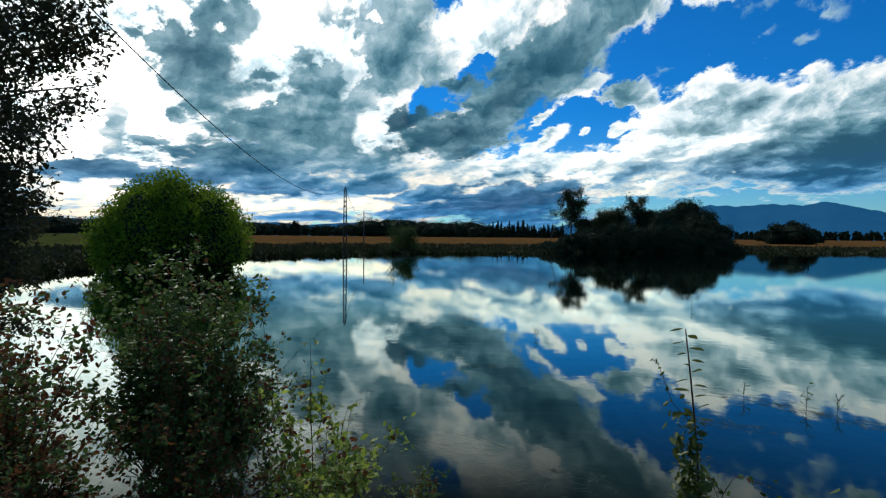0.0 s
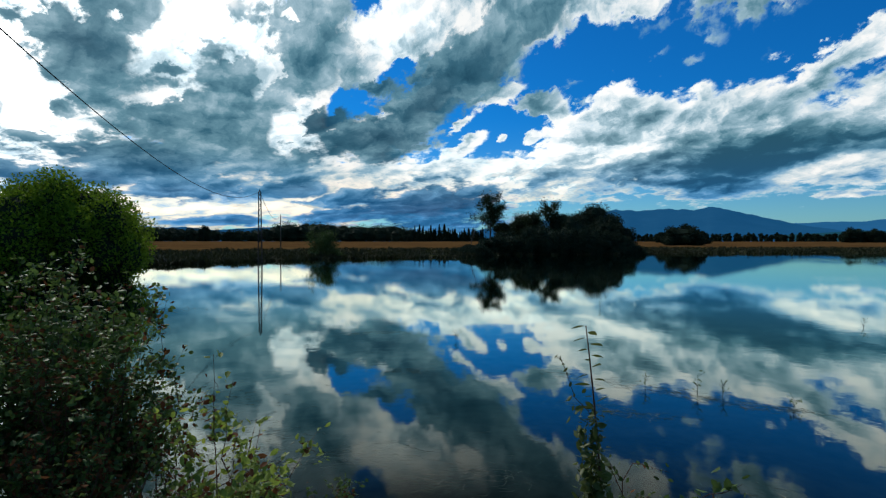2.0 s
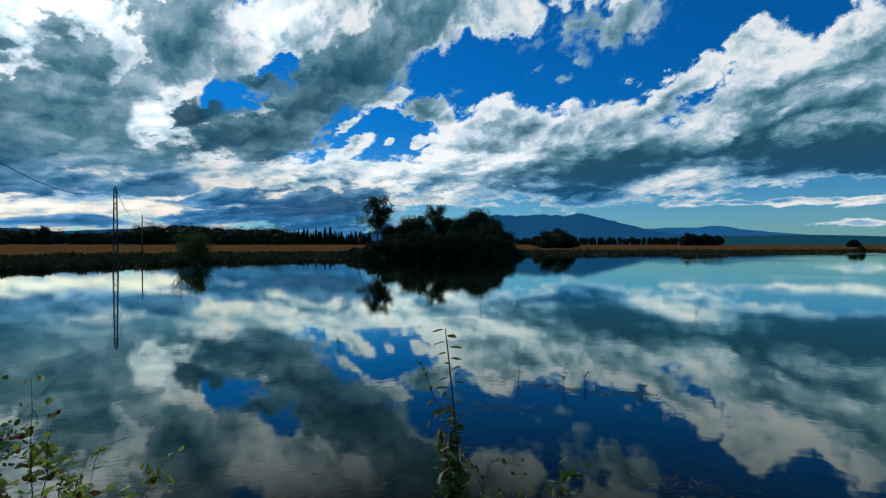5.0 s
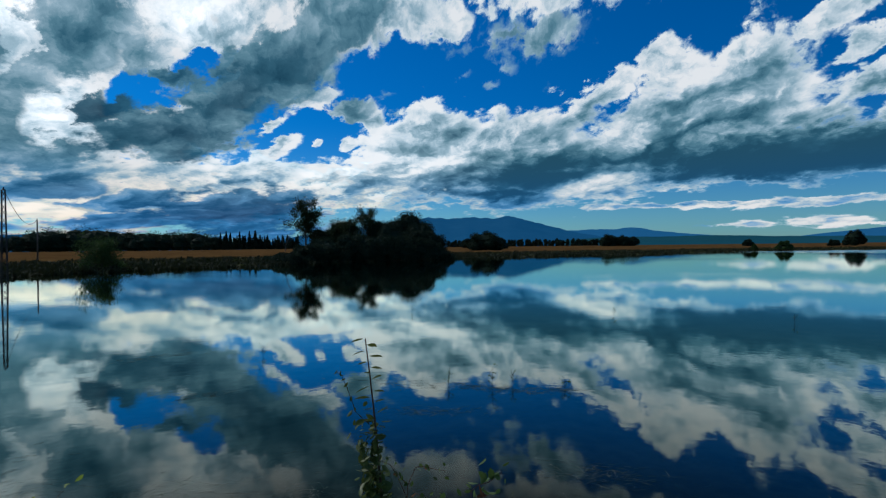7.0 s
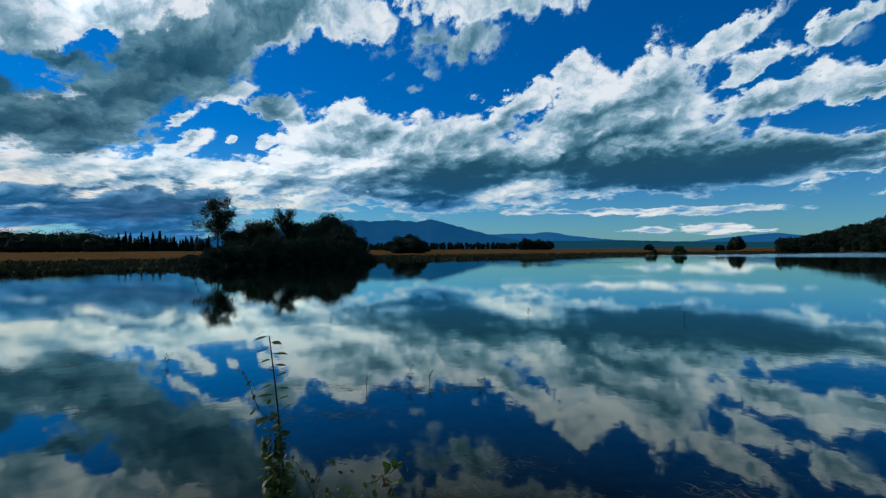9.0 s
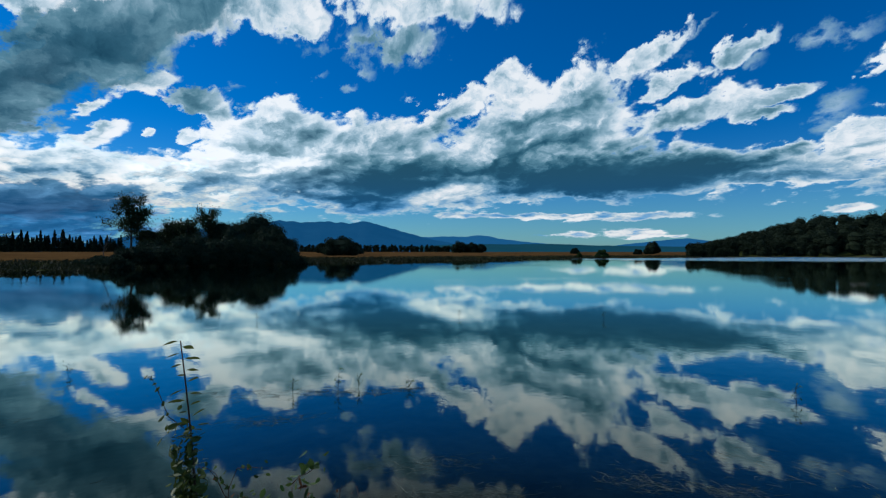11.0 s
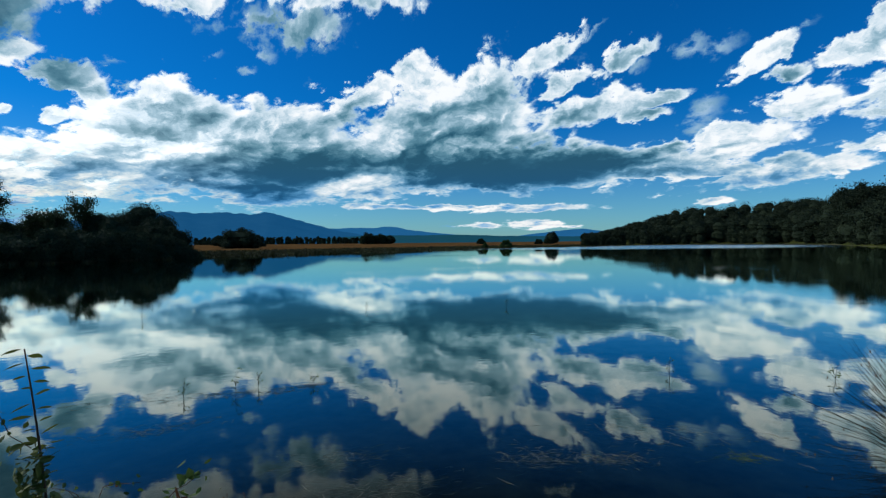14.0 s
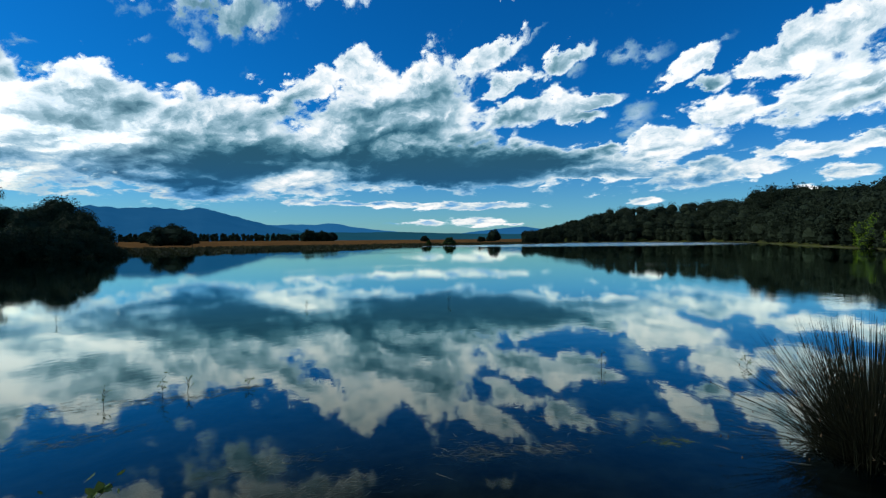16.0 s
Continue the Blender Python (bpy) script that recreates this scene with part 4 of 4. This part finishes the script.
# single bushes along the far shores
for _az, _r0, _h, _w, _s, _m in ((35.6, 160, 6.4, 6.4, 4, LEAF_DARK), (34.0, 200, 4.6, 4.5, 5, LEAF_DARK), (37.0, 205, 5.0, 5.0, 8, LEAF_DARK), (49.6, 300, 7.6, 5.2, 9, LEAF_DARK), (51.0, 300, 6.2, 5.0, 10, LEAF_DARK), (52.0, 305, 5.6, 5.0, 16, LEAF_DARK), (65.83, 170, 2.7, 2.2, 11, LEAF_SHORE), (62.9, 255, 3.0, 2.6, 12, LEAF_DARK), (71.0, 255, 6.4, 4.0, 13, LEAF_DARK), (69.6, 248, 2.6, 2.2, 18, LEAF_DARK), (107.2, 104, 6.0, 4.0, 17, LEAF_WILLOW), (110, 86, 5.0, 4.0, 19, LEAF_WILLOW), (63.4, 166, 1.8, 0.8, 20, LEAF_SHORE), (-17.0, 300, 9.0, 4.0, 22, LEAF_DARK)):
    bush("bush", on_land(_az, _r0), _h, _w, _w, 0.26 if _r0 < 110 else 0.5, 7000, _m, "bright green bush at the foot of the wooded hill" if _az > 100 else "rounded dark green bush by the field edge", "bush", 70 + _s, "" if _az > 100 else "bushes along the far shore", 18)
tree("bush", on_land(-4.42, 60.5), 2.8, 2.5, 0.05, 0.16, 18, 0.25, LEAF_SHORE, "small airy green bush at the water's edge", "bush", 20, 0.08, 5, 19, group="bushes along the far shore")
tree("umbrella_pine", on_land(99.0, 214), 15.8, 9.0, 0.35, 0.6, 44, 0.8, LEAF_HILL, "broad-headed pine rising out of the hillside woods", limbs=14, base=0.6, twigs=6, seed=33)


def rock(place, size, seed):
    """A weathered boulder: a lumpy, flattened block."""
    rng = np.random.default_rng(seed)
    v, f = blobs([(0, 0, size * 0.3)], [(size, size * 0.55)], rng, 6, 10)
    ob = part("rock", (v, f), STONE, smooth=False)
    ob.location = place
    return tagged(ob, "pale weathered rock on the shore of the point", "rock", "pale rocks on the point")


for _i, (_az, _d, _s) in enumerate(((12.3, 70.5, 0.55), (12.9, 71.5, 0.7), (13.4, 71.0, 0.45), (11.9, 70.0, 0.35))):
    rock(on_land(_az, _d, 0.25), _s, 510 + _i)
_t = thing("dead_tree", on_land(12.6, 84), "bare grey dead tree beside the wooded point", "tree")
_w, _tips = grow(5.4, 1.3, 0.07, 9, 0.35, 3, (0.05, 0), np.random.default_rng(61), rise=0.7)
part("trunk", _w, DEAD, _t, smooth=True)


def lattice_pole(place, h, foot, top):
    """A four-legged steel lattice pole with horizontal and crossing bars, and a head with insulators."""
    t = thing("lattice_pole", place, "slim grey steel lattice power pole in the field", "utility pole")
    def leg_at(i, f):
        w = foot + (top - foot) * f
        return np.array(((-1, -1, 1, 1)[i] * w / 2, (-1, 1, 1, -1)[i] * w / 2, h * f))
    for i in range(4):
        part("leg", tube([leg_at(i, 0) - [0, 0, 0.5], leg_at(i, 1)], [0.034, 0.03], 4), STEEL, t)
    for k in range(14):
        f0, f1 = k / 14, (k + 1) / 14
        for i in range(4):
            part("brace", tube([leg_at(i, f0 if k % 2 else f1), leg_at((i + 1) % 4, f1 if k % 2 else f0)], [0.022, 0.022], 4), STEEL, t)
    cap = part("cap", tube([(0, 0, h - 0.02), (0, 0, h + 0.05)], [top * 0.72, top * 0.72], 4), STEEL, t)
    part("insulator", tube([(0, 0, h), (0, 0, h + 0.1), (0, 0, h + 0.22)], [0.03, 0.06, 0.04], 8), CABLE, cap, "dark insulator")
    return t


POLE_TOP = polar(-11.46, 50.4, 6.85)
lattice_pole((POLE_TOP[0], POLE_TOP[1], max(height(-11.46, 50.4), -0.3)), 6.85 - max(height(-11.46, 50.4), -0.3), 0.38, 0.2)
POLE2 = on_land(-9.31, 92)
_p = thing("wooden_pole", POLE2, "thin wooden power pole farther back in the field", "utility pole")
_post = part("post", tube([(0, 0, -0.5), (0, 0, 6.0)], [0.12, 0.08], 8), WOOD_POLE, _p, smooth=True)
part("insulator", tube([(0, 0, 6.0), (0, 0, 6.2)], [0.05, 0.04], 8), CABLE, _post, "dark insulator")


def cable(a, b, sag, r, label):
    a, b = np.array(a), np.array(b)
    pts = [a + (b - a) * u - np.array([0, 0, 4 * sag * u * (1 - u)]) for u in np.linspace(0, 1, 48)]
    return tagged(part("overhead_cable", tube(pts, [r] * 48, 6), CABLE, smooth=True), label, "cable")


cable(POLE_TOP + [0, 0, 0.1], (-6.86, 4.68, 7.73), 2.45, 0.016, "black overhead cable sagging from the lattice pole")
cable(POLE_TOP + [0, 0, 0.1], POLE2 + [0, 0, 6.1], 1.6, 0.02, "thin overhead cable between the two poles")

# reeds and rough grass along the water's far edge
def shore_reeds():
    rng = np.random.default_rng(3)
    pts, hs = [], []
    for a in np.arange(-46, 78, 0.035):
        d = shore(a)
        for k in range(12):
            r = d - 0.5 + MARSH * 0.85 * rng.uniform() ** 1.8
            az = a + rng.uniform(-0.03, 0.03)
            patch = 0.5 + 0.5 * noise.noise((az * 0.55, r * 0.15, 2.0)) + 0.35 * noise.noise((az * 2.1, 0, 5.0))
            hgt = (0.16 + 0.55 * max(patch, 0)) * rng.uniform(0.6, 1.15)
            pts.append(polar(az, r, max(height(az, r), 0) - 0.05))
            hs.append(hgt)
    p, hs = np.array(pts), np.array(hs)[:, None]
    n = len(p)
    w = rng.uniform(0, 2 * math.pi, n)
    side = np.stack([np.cos(w), np.sin(w), 0 * w], 1) * rng.uniform(0.04, 0.11, (n, 1))
    tip = p + np.concatenate([rng.normal(size=(n, 2)) * 0.25, hs], 1)
    mid = p + (tip - p) * 0.55
    v = np.stack([p - side * 0.6, p + side * 0.6, mid + side, tip, mid - side], 1).reshape(-1, 3)
    i = np.arange(n)[:, None] * 5
    f = np.concatenate([i, i + 1, i + 2, i + 3, i + 4], 1).tolist()
    tagged(part("shore_reeds", (v, f), REED), "reeds and rough grass along the water's edge", "reeds", kind="stuff")


shore_reeds()

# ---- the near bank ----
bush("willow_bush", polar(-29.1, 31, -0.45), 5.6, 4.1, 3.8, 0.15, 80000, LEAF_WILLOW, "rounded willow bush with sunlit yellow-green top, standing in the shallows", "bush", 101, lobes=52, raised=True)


def overhanging_tree():
    rng = np.random.default_rng(11)
    foot = np.array([-9.3, 6.6, 0.4])
    t = thing("overhanging_tree", foot, "dark leafy oak branches hanging over the bank", "tree")
    trunk = wander((0, 0, -0.3), (0.15, 0.05, 1), 8.0, 8, 0.06, rng)
    wood, tips = [tube(trunk, np.linspace(0.22, 0.08, 9), 9)], []
    # azimuth and elevation of the boughs' ends, as seen from the bank
    goals = [(-34.6, 19.0), (-35.6, 14.0), (-36.4, 22.0), (-38, 16.5), (-37.5, 12.3), (-39.6, 9.5), (-40.5, 6.5), (-39.6, 4.3), (-41, 2), (-40.6, 0.5), (-42, 2.5), (-41.5, -2.5), (-43, 1.5), (-40.8, 3.2), (-42, 6), (-42, -1), (-42, -4.5), (-41.2, -8), (-42.4, -12), (-38, 25), (-40, 20), (-42, 24), (-43, 15), (-44, 8), (-43, 4), (-44, 0), (-43.5, -8), (-36.5, 17.5), (-41, 12), (-42, 18), (-43, 11.5), (-41.5, 4.5), (-37.2, 20)]
    for k, (a, e) in enumerate(goals):
        r = 8.6 + rng.uniform(-0.9, 0.9)
        g = polar(a, r, 2 + r * math.tan(radians(e))) - foot
        s = trunk[min(max(int(g[2]) - 1, 1), 7)]
        mid = (s + g) / 2 + rng.normal(size=3) * 0.15 + [0, 0, 0.3]
        limb = np.array([s, (s + mid) / 2, mid, (mid + g) / 2 + [0, 0, 0.08], g])
        wood.append(tube(limb, [0.06, 0.045, 0.03, 0.016, 0.005], 6))
        for q in range(36):
            f = 1 - abs(rng.normal()) * 0.22
            b = s + (g - s) * max(f, 0.3)
            d = rng.normal(size=3) + [0.45, 0, 0.1 if e > 8 else -0.25]
            tw = wander(b, d, rng.uniform(0.2, 0.55), 4, 0.3, rng, -0.03)
            wood.append(tube(tw, np.linspace(0.006, 0.002, 5), 3))
            tips += list(tw[1:])
    part("trunk", joined(wood), BARK, t, smooth=True)
    part("crown", leaves(clump(tips, 4, 0.06, rng), 0.072, 0.5, rng=rng, fine=True), LEAF_OAK, t)


overhanging_tree()


def thicket(name, place, stems, leaf, per, material, label, seed, rust=0.0, twigs=6, single=False):
    """Arching stems from one foot, with leaves along them. stems: (tip x, tip y, tip z) from the foot."""
    rng = np.random.default_rng(seed)
    t = thing(name, place, label, "shrub")
    wood, pts = [], []
    for g in stems:
        g = np.array(g, float)
        arch = np.array([0, 0, 0.2 * np.linalg.norm(g[:2])])
        ctrl = np.array([g * u + arch * 4 * u * (1 - u) * 0.5 + rng.normal(size=3) * 0.02 * (0 < u < 1) for u in np.linspace(0, 1, 9)])
        own = [tube(ctrl, np.linspace(0.005, 0.0012, 9), 5)]
        for q in range(twigs):
            j = rng.integers(2, 9)
            tw = wander(ctrl[j], rng.normal(size=3) + [0, 0, 0.4], rng.uniform(0.06, 0.22), 4, 0.25, rng)
            own.append(tube(tw, np.linspace(0.002, 0.0008, 5), 3))
            pts += list(tw[1:])
        pts += list(ctrl[2:])
        if single:
            part("stem", joined(own), TWIG, t, smooth=True)
        wood += own
    if not single:
        part("stem_tangle", joined(wood), TWIG, t, kind="stuff")
    p = clump(pts, per, leaf * 0.7, rng)
    red = rng.uniform(size=len(p)) < rust
    part("foliage", leaves(p[~red], leaf, 0.58, 0.3, rng=rng, fine=True), material, t, kind="stuff")
    if red.any():
        part("turned_foliage", leaves(p[red], leaf, 0.58, 0.3, rng=rng, fine=True), LEAF_RUST, t, "reddish-brown turning leaves", kind="stuff")
    return t


_r = np.random.default_rng(5)
# azimuth, distance, height of the top, stems, spread, share of turned leaves
for _i, (_a, _d, _top, _n, _w, _red) in enumerate(((-29, 4.4, 1.85, 32, 0.28, 0.1), (-26.5, 4.2, 1.65, 28, 0.24, 0.12), (-31.5, 4.6, 1.7, 24, 0.26, 0.12), (-39, 3.3, 0.40, 22, 0.35, 0.5), (-44, 3.4, 1.6, 84, 0.24, 0.5), (-42.5, 3.0, 1.0, 44, 0.2, 0.5), (-34, 3.2, 0.42, 18, 0.33, 0.35), (-28, 3.3, 0.9, 28, 0.30, 0.45), (-44.5, 4.4, 1.5, 36, 0.4, 0.35), (-29, 3.8, 1.35, 26, 0.28, 0.3))):
    _s = [(_r.normal() * _w, _r.normal() * _w * 0.8, _top * _r.uniform(0.35, 1.05)) for _k in range(_n)]
    thicket("bramble", polar(_a, _d, 0.0), _s, 0.0102 * _d, 5, LEAF_BRAMBLE, "tangled bramble thicket with many reddish leaves on the bank" if _red > 0.3 else "tangled dark green bramble thicket on the bank", 200 + _i, _red)
_s = [(0.05, 0.1, 1.2), (-0.1, 0.25, 1.32), (0.5, 0.3, 0.8), (-0.25, 0.1, 0.95), (0.15, -0.1, 0.7), (-0.4, 0.2, 0.75), (0.3, 0.0, 0.6), (0.0, 0.4, 0.8), (-0.15, -0.1, 0.6), (-0.3, 0.5, 0.7), (0.1, 0.2, 0.5), (-0.2, 0.3, 0.45), (0.25, 0.3, 0.45)]
_s += [(-0.1 + _r.normal() * 0.26, 0.1 + _r.normal() * 0.25, _r.uniform(0.4, 1.0)) for _k in range(12)]
thicket("rose_shrub", (-0.75, 2.85, 0.0), _s, 0.046, 3, LEAF_SPRIG, "loose wild rose shrub with green and yellowing leaves", 230, 0.16, 5, True)
_q = np.random.default_rng(8)
for _i, (_a, _d, _top, _n, _w) in enumerate(((-22.6, 4.2, 1.66, 12, 0.15), (-20.2, 4.3, 1.25, 5, 0.12), (-24.8, 4.2, 1.75, 7, 0.12))):
    _s = [(_q.normal() * _w, _q.normal() * _w, _top * _q.uniform(0.35, 1.05)) for _k in range(_n)]
    thicket("bramble", polar(_a, _d, 0.0), _s, 0.0102 * _d, 5, LEAF_BRAMBLE, "tangled dark green bramble thicket on the bank", 260 + _i, 0.15)
thicket("small_shrub", (-0.18, 3.35, -0.1), [(0.05, 0.1, 0.42), (-0.12, 0.05, 0.35), (0.15, 0, 0.3), (0.0, 0.15, 0.38), (-0.2, 0.1, 0.2)], 0.035, 4, LEAF_BRAMBLE, "small leafy shrub at the water's edge", 231, 0.15, 5, True)


def leafy_shoot():
    """The single upright shoot: alternate pairs of pointed leaves, denser towards its foot."""
    rng = np.random.default_rng(77)
    foot = polar(29.0, 1.62, 0.35)
    t = thing("leafy_shoot", foot, "upright reddish shoot with small pointed green leaves", "plant")
    top = polar(26.84, 1.66, 1.725) - foot
    ctrl = np.array([top * u + np.array([0.05, -0.02, 0]) * 4 * u * (1 - u) * 0.5 for u in np.linspace(0, 1, 14)])
    part("stem", tube(ctrl, np.linspace(0.008, 0.0018, 14), 6), TWIG, t, smooth=True)
    for k in range(36):
        u = 1.0 - 0.48 * k / 35
        p = top * u + np.array([0.05, -0.02, 0]) * 2 * u * (1 - u)
        side = 1 if k % 2 else -1
        out = np.array([side * rng.uniform(0.5, 1), rng.uniform(-0.5, 0.5), rng.uniform(-0.2, 0.5)])
        out /= np.linalg.norm(out)
        ln = (0.052 - 0.012 * k / 35) * rng.uniform(0.75, 1.1)
        across = np.cross(out, [rng.normal() * 0.4, 0.5, 0.8])
        across /= np.linalg.norm(across)
        v = [p + out * 0.006]
        f = []
        for i, (s, wd) in enumerate(((0.25, 0.17), (0.5, 0.23), (0.75, 0.15))):
            c = p + out * (0.006 + ln * s) - np.array([0, 0, 0.006 * s * s])
            v += [c - across * wd * ln, c + np.array([0, 0.002, -0.002]), c + across * wd * ln]
        v.append(p + out * (0.006 + ln) - np.array([0, 0, 0.008]))
        f = [(0, 1, 2), (0, 2, 3), (1, 4, 5, 2), (2, 5, 6, 3), (4, 7, 8, 5), (5, 8, 9, 6), (7, 10, 8), (8, 10, 9)]
        part("leaf", (v, f), LEAF_SHOOT, t)
    low = [top * u + rng.normal(size=3) * [0.024, 0.024, 0.02] for u in np.concatenate([rng.uniform(0.4, 0.82, 260), rng.uniform(0.45, 0.7, 320)])]
    part("lower_foliage", leaves(low, 0.032, 0.55, 0.3, rng=rng, fine=True), LEAF_SHOOT, t, kind="stuff")
    tw = [top * 0.80, polar(25.7, 1.66, 1.49) - foot, polar(24.7, 1.66, 1.575) - foot, polar(24.1, 1.66, 1.615) - foot, polar(23.5, 1.66, 1.62) - foot]
    side_twig = part("side_twig", tube(tw, [0.0014, 0.0012, 0.001, 0.0008, 0.0006], 5), TWIG, t)
    ends = [tw[i] + (tw[i + 1] - tw[i]) * f for i in (1, 2, 3) for f in (0.1, 0.5, 0.9)]
    part("twig_foliage", leaves(ends, 0.02, 0.5, 0.3, rng=rng, fine=True), LEAF_SHOOT, side_twig, kind="stuff")
    return t


leafy_shoot()
thicket("foot_shrub", (0.85, 1.38, 0.3), [(0.0, 0.05, 0.86), (-0.08, 0.0, 0.8), (0.08, 0.06, 0.84), (0.16, 0.0, 0.84), (0.22, -0.02, 0.9), (0.1, 0.1, 0.78), (0.28, -0.05, 0.84)], 0.034, 5, LEAF_BRAMBLE, "low leafy growth round the foot of the shoot", 240, 0.1, 5, True)


for _i, (_a, _d, _top, _n, _red) in enumerate(((32.2, 1.8, 0.92, 5, 0.15), (41.5, 1.75, 0.80, 6, 0.75), (44.0, 1.8, 0.84, 4, 0.6))):
    _s = [(_q.normal() * 0.06, _q.normal() * 0.06, _top * _q.uniform(0.8, 1.04)) for _k in range(_n)]
    thicket("bank_sprig", polar(_a, _d, 0.3), _s, 0.02, 2, LEAF_BRAMBLE, "thin upright sprigs with dark red leaves on the bank" if _red > 0.5 else "thin upright green sprigs on the bank", 270 + _i, _red, 4, True)


def rush_tussock():
    rng = np.random.default_rng(31)
    t = thing("rush_tussock", (5.83, -1.9, -0.05), "large dark tussock of stiff pointed rushes in the shallows", "rush")
    stems, heads = [], []
    for k in range(1500):
        w, lean = rng.uniform(0, 2 * math.pi), abs(rng.normal()) * 0.54 + 0.03
        s = np.array([math.cos(w), math.sin(w), 0]) * rng.uniform(0, 0.26)
        d = np.array([math.cos(w) * math.sin(min(lean, 1.25)), math.sin(w) * math.sin(min(lean, 1.25)), math.cos(min(lean, 1.25))])
        ln = rng.uniform(0.7, 1.4)
        e = s + d * ln - np.array([0, 0, 0.12 * lean * ln])
        m = s + d * ln * 0.5
        stems.append(tube([s, m, e], [0.003, 0.0023, 0.0007], 4))
        if k % 3 == 0:
            b = np.array([math.cos(w), math.sin(w), 0]) * rng.uniform(0.05, 0.42)
            stems.append(tube([b, b + d * 0.22, b + d * rng.uniform(0.3, 0.6) - [0, 0, 0.06 * lean]], [0.004, 0.0035, 0.001], 4))
        if rng.uniform() < 0.22:
            q = s + d * ln * rng.uniform(0.86, 0.95) - np.array([0, 0, 0.1 * lean * ln])
            heads.append(tube([q - [0, 0, 0.012], q + rng.normal(size=3) * 0.006, q + [0, 0, 0.014]], [0.0015, 0.006, 0.002], 5))
    part("rush_tuft", joined(stems), RUSH, t, kind="stuff")
    part("seed_heads", joined(heads), RUSH_HEAD, t, "small brown seed heads", kind="stuff")


rush_tussock()


def water_stalk(place, h, seed):
    rng = np.random.default_rng(seed)
    t = thing("water_plant", place, "thin green water plant standing out of the lake", "water plant", "water plants standing in the lake")
    st = [tube(wander((0, 0, -0.15), (rng.normal() * 0.08, rng.normal() * 0.08, 1), h + 0.15, 4, 0.06, rng), np.linspace(0.004, 0.0015, 5), 5)]
    pts = []
    for k in range(14):
        z = h * rng.uniform(0.1, 0.95)
        w = rng.uniform(0, 6.28)
        tip = np.array([math.cos(w) * rng.uniform(0.03, 0.1), math.sin(w) * 0.06, z + rng.uniform(0.0, 0.09)])
        st.append(tube([(0, 0, z), tip], [0.002, 0.0008], 4))
        pts.append(tip)
    part("stem", joined(st), RUSH, t)
    part("foliage", leaves(pts, 0.05, 0.25, rng=rng), LEAF_BRAMBLE, t, kind="stuff")


for _i, (_x, _y, _h) in enumerate(((4.32, 5.68, 0.26), (3.82, 6.05, 0.20), (4.6, 5.55, 0.18), (5.12, 5.03, 0.12), (8.07, 0.71, 0.24), (8.94, -1.32, 0.2), (7.0, 13.5, 0.22), (11.5, 9.5, 0.2), (14.0, 6.0, 0.25), (1.9, 9.6, 0.18))):
    water_stalk((_x, _y, 0.0), _h, 300 + _i)


def weed_mat(place, length, width, turn, count, material, label, seed, z=0.004):
    """Strands of weed lying in the water's surface."""
    rng = np.random.default_rng(seed)
    p = np.stack([rng.normal(size=count) * length * 0.4, rng.normal(size=count) * width * 0.4, rng.uniform(-0.02, z, count)], 1)
    st = []
    for q in p:
        w = rng.normal() * 0.7
        d = np.array([math.cos(w), math.sin(w), 0]) * rng.uniform(0.03, 0.11)
        side = np.array([-d[1], d[0], 0]) * rng.normal() * 0.3
        st.append(tube([q - d, q + side + [0, 0, 0.003], q + d + [0, 0, rng.uniform(-0.012, 0.004)]], [0.0006, 0.0012, 0.0006], 3))
    ob = part("floating_weed", joined(st), material)
    ob.location, ob.rotation_euler = place, (0, 0, radians(turn))
    return tagged(ob, label, "water weed", kind="stuff")


_lbl = "pale dead weed strands floating on the lake"
for _i, (_x, _y, _l, _w, _t, _n) in enumerate(((3.9, 6.0, 1.7, 0.35, -42, 150), (4.55, 5.35, 0.9, 0.25, -40, 80), (3.0, 5.25, 0.9, 0.25, -30, 80), (3.5, 3.0, 0.7, 0.3, -40, 70), (4.5, 1.35, 0.5, 0.25, -60, 70), (4.8, 0.8, 0.5, 0.2, -60, 60), (5.6, 0.6, 1.4, 0.5, -70, 60), (-2.2, 6.3, 1.4, 1.2, 10, 160), (-1.4, 5.0, 1.2, 0.9, 10, 160), (-0.4, 4.6, 1.6, 0.5, 5, 90), (0.2, 10.7, 0.9, 0.3, 10, 50), (0.75, 7.5, 0.4, 0.2, 0, 40), (0.9, 4.0, 0.8, 0.4, 0, 50), (6.0, -0.8, 1.0, 0.8, -80, 40), (-8, 26, 8, 2.0, 10, 150), (-5.6, 15.2, 2.5, 0.8, 5, 70), (5.1, 5.0, 0.3, 0.12, -40, 30), (3.3, 2.3, 0.8, 0.3, -45, 70))):
    weed_mat((_x, _y, 0), _l, _w, _t, 5 * _n, WEED, _lbl, 400 + _i)
weed_mat((5.44, -0.22, 0), 0.28, 0.16, -70, 130, WEED_GREEN, "bright yellow-green patch of floating weed", 450)
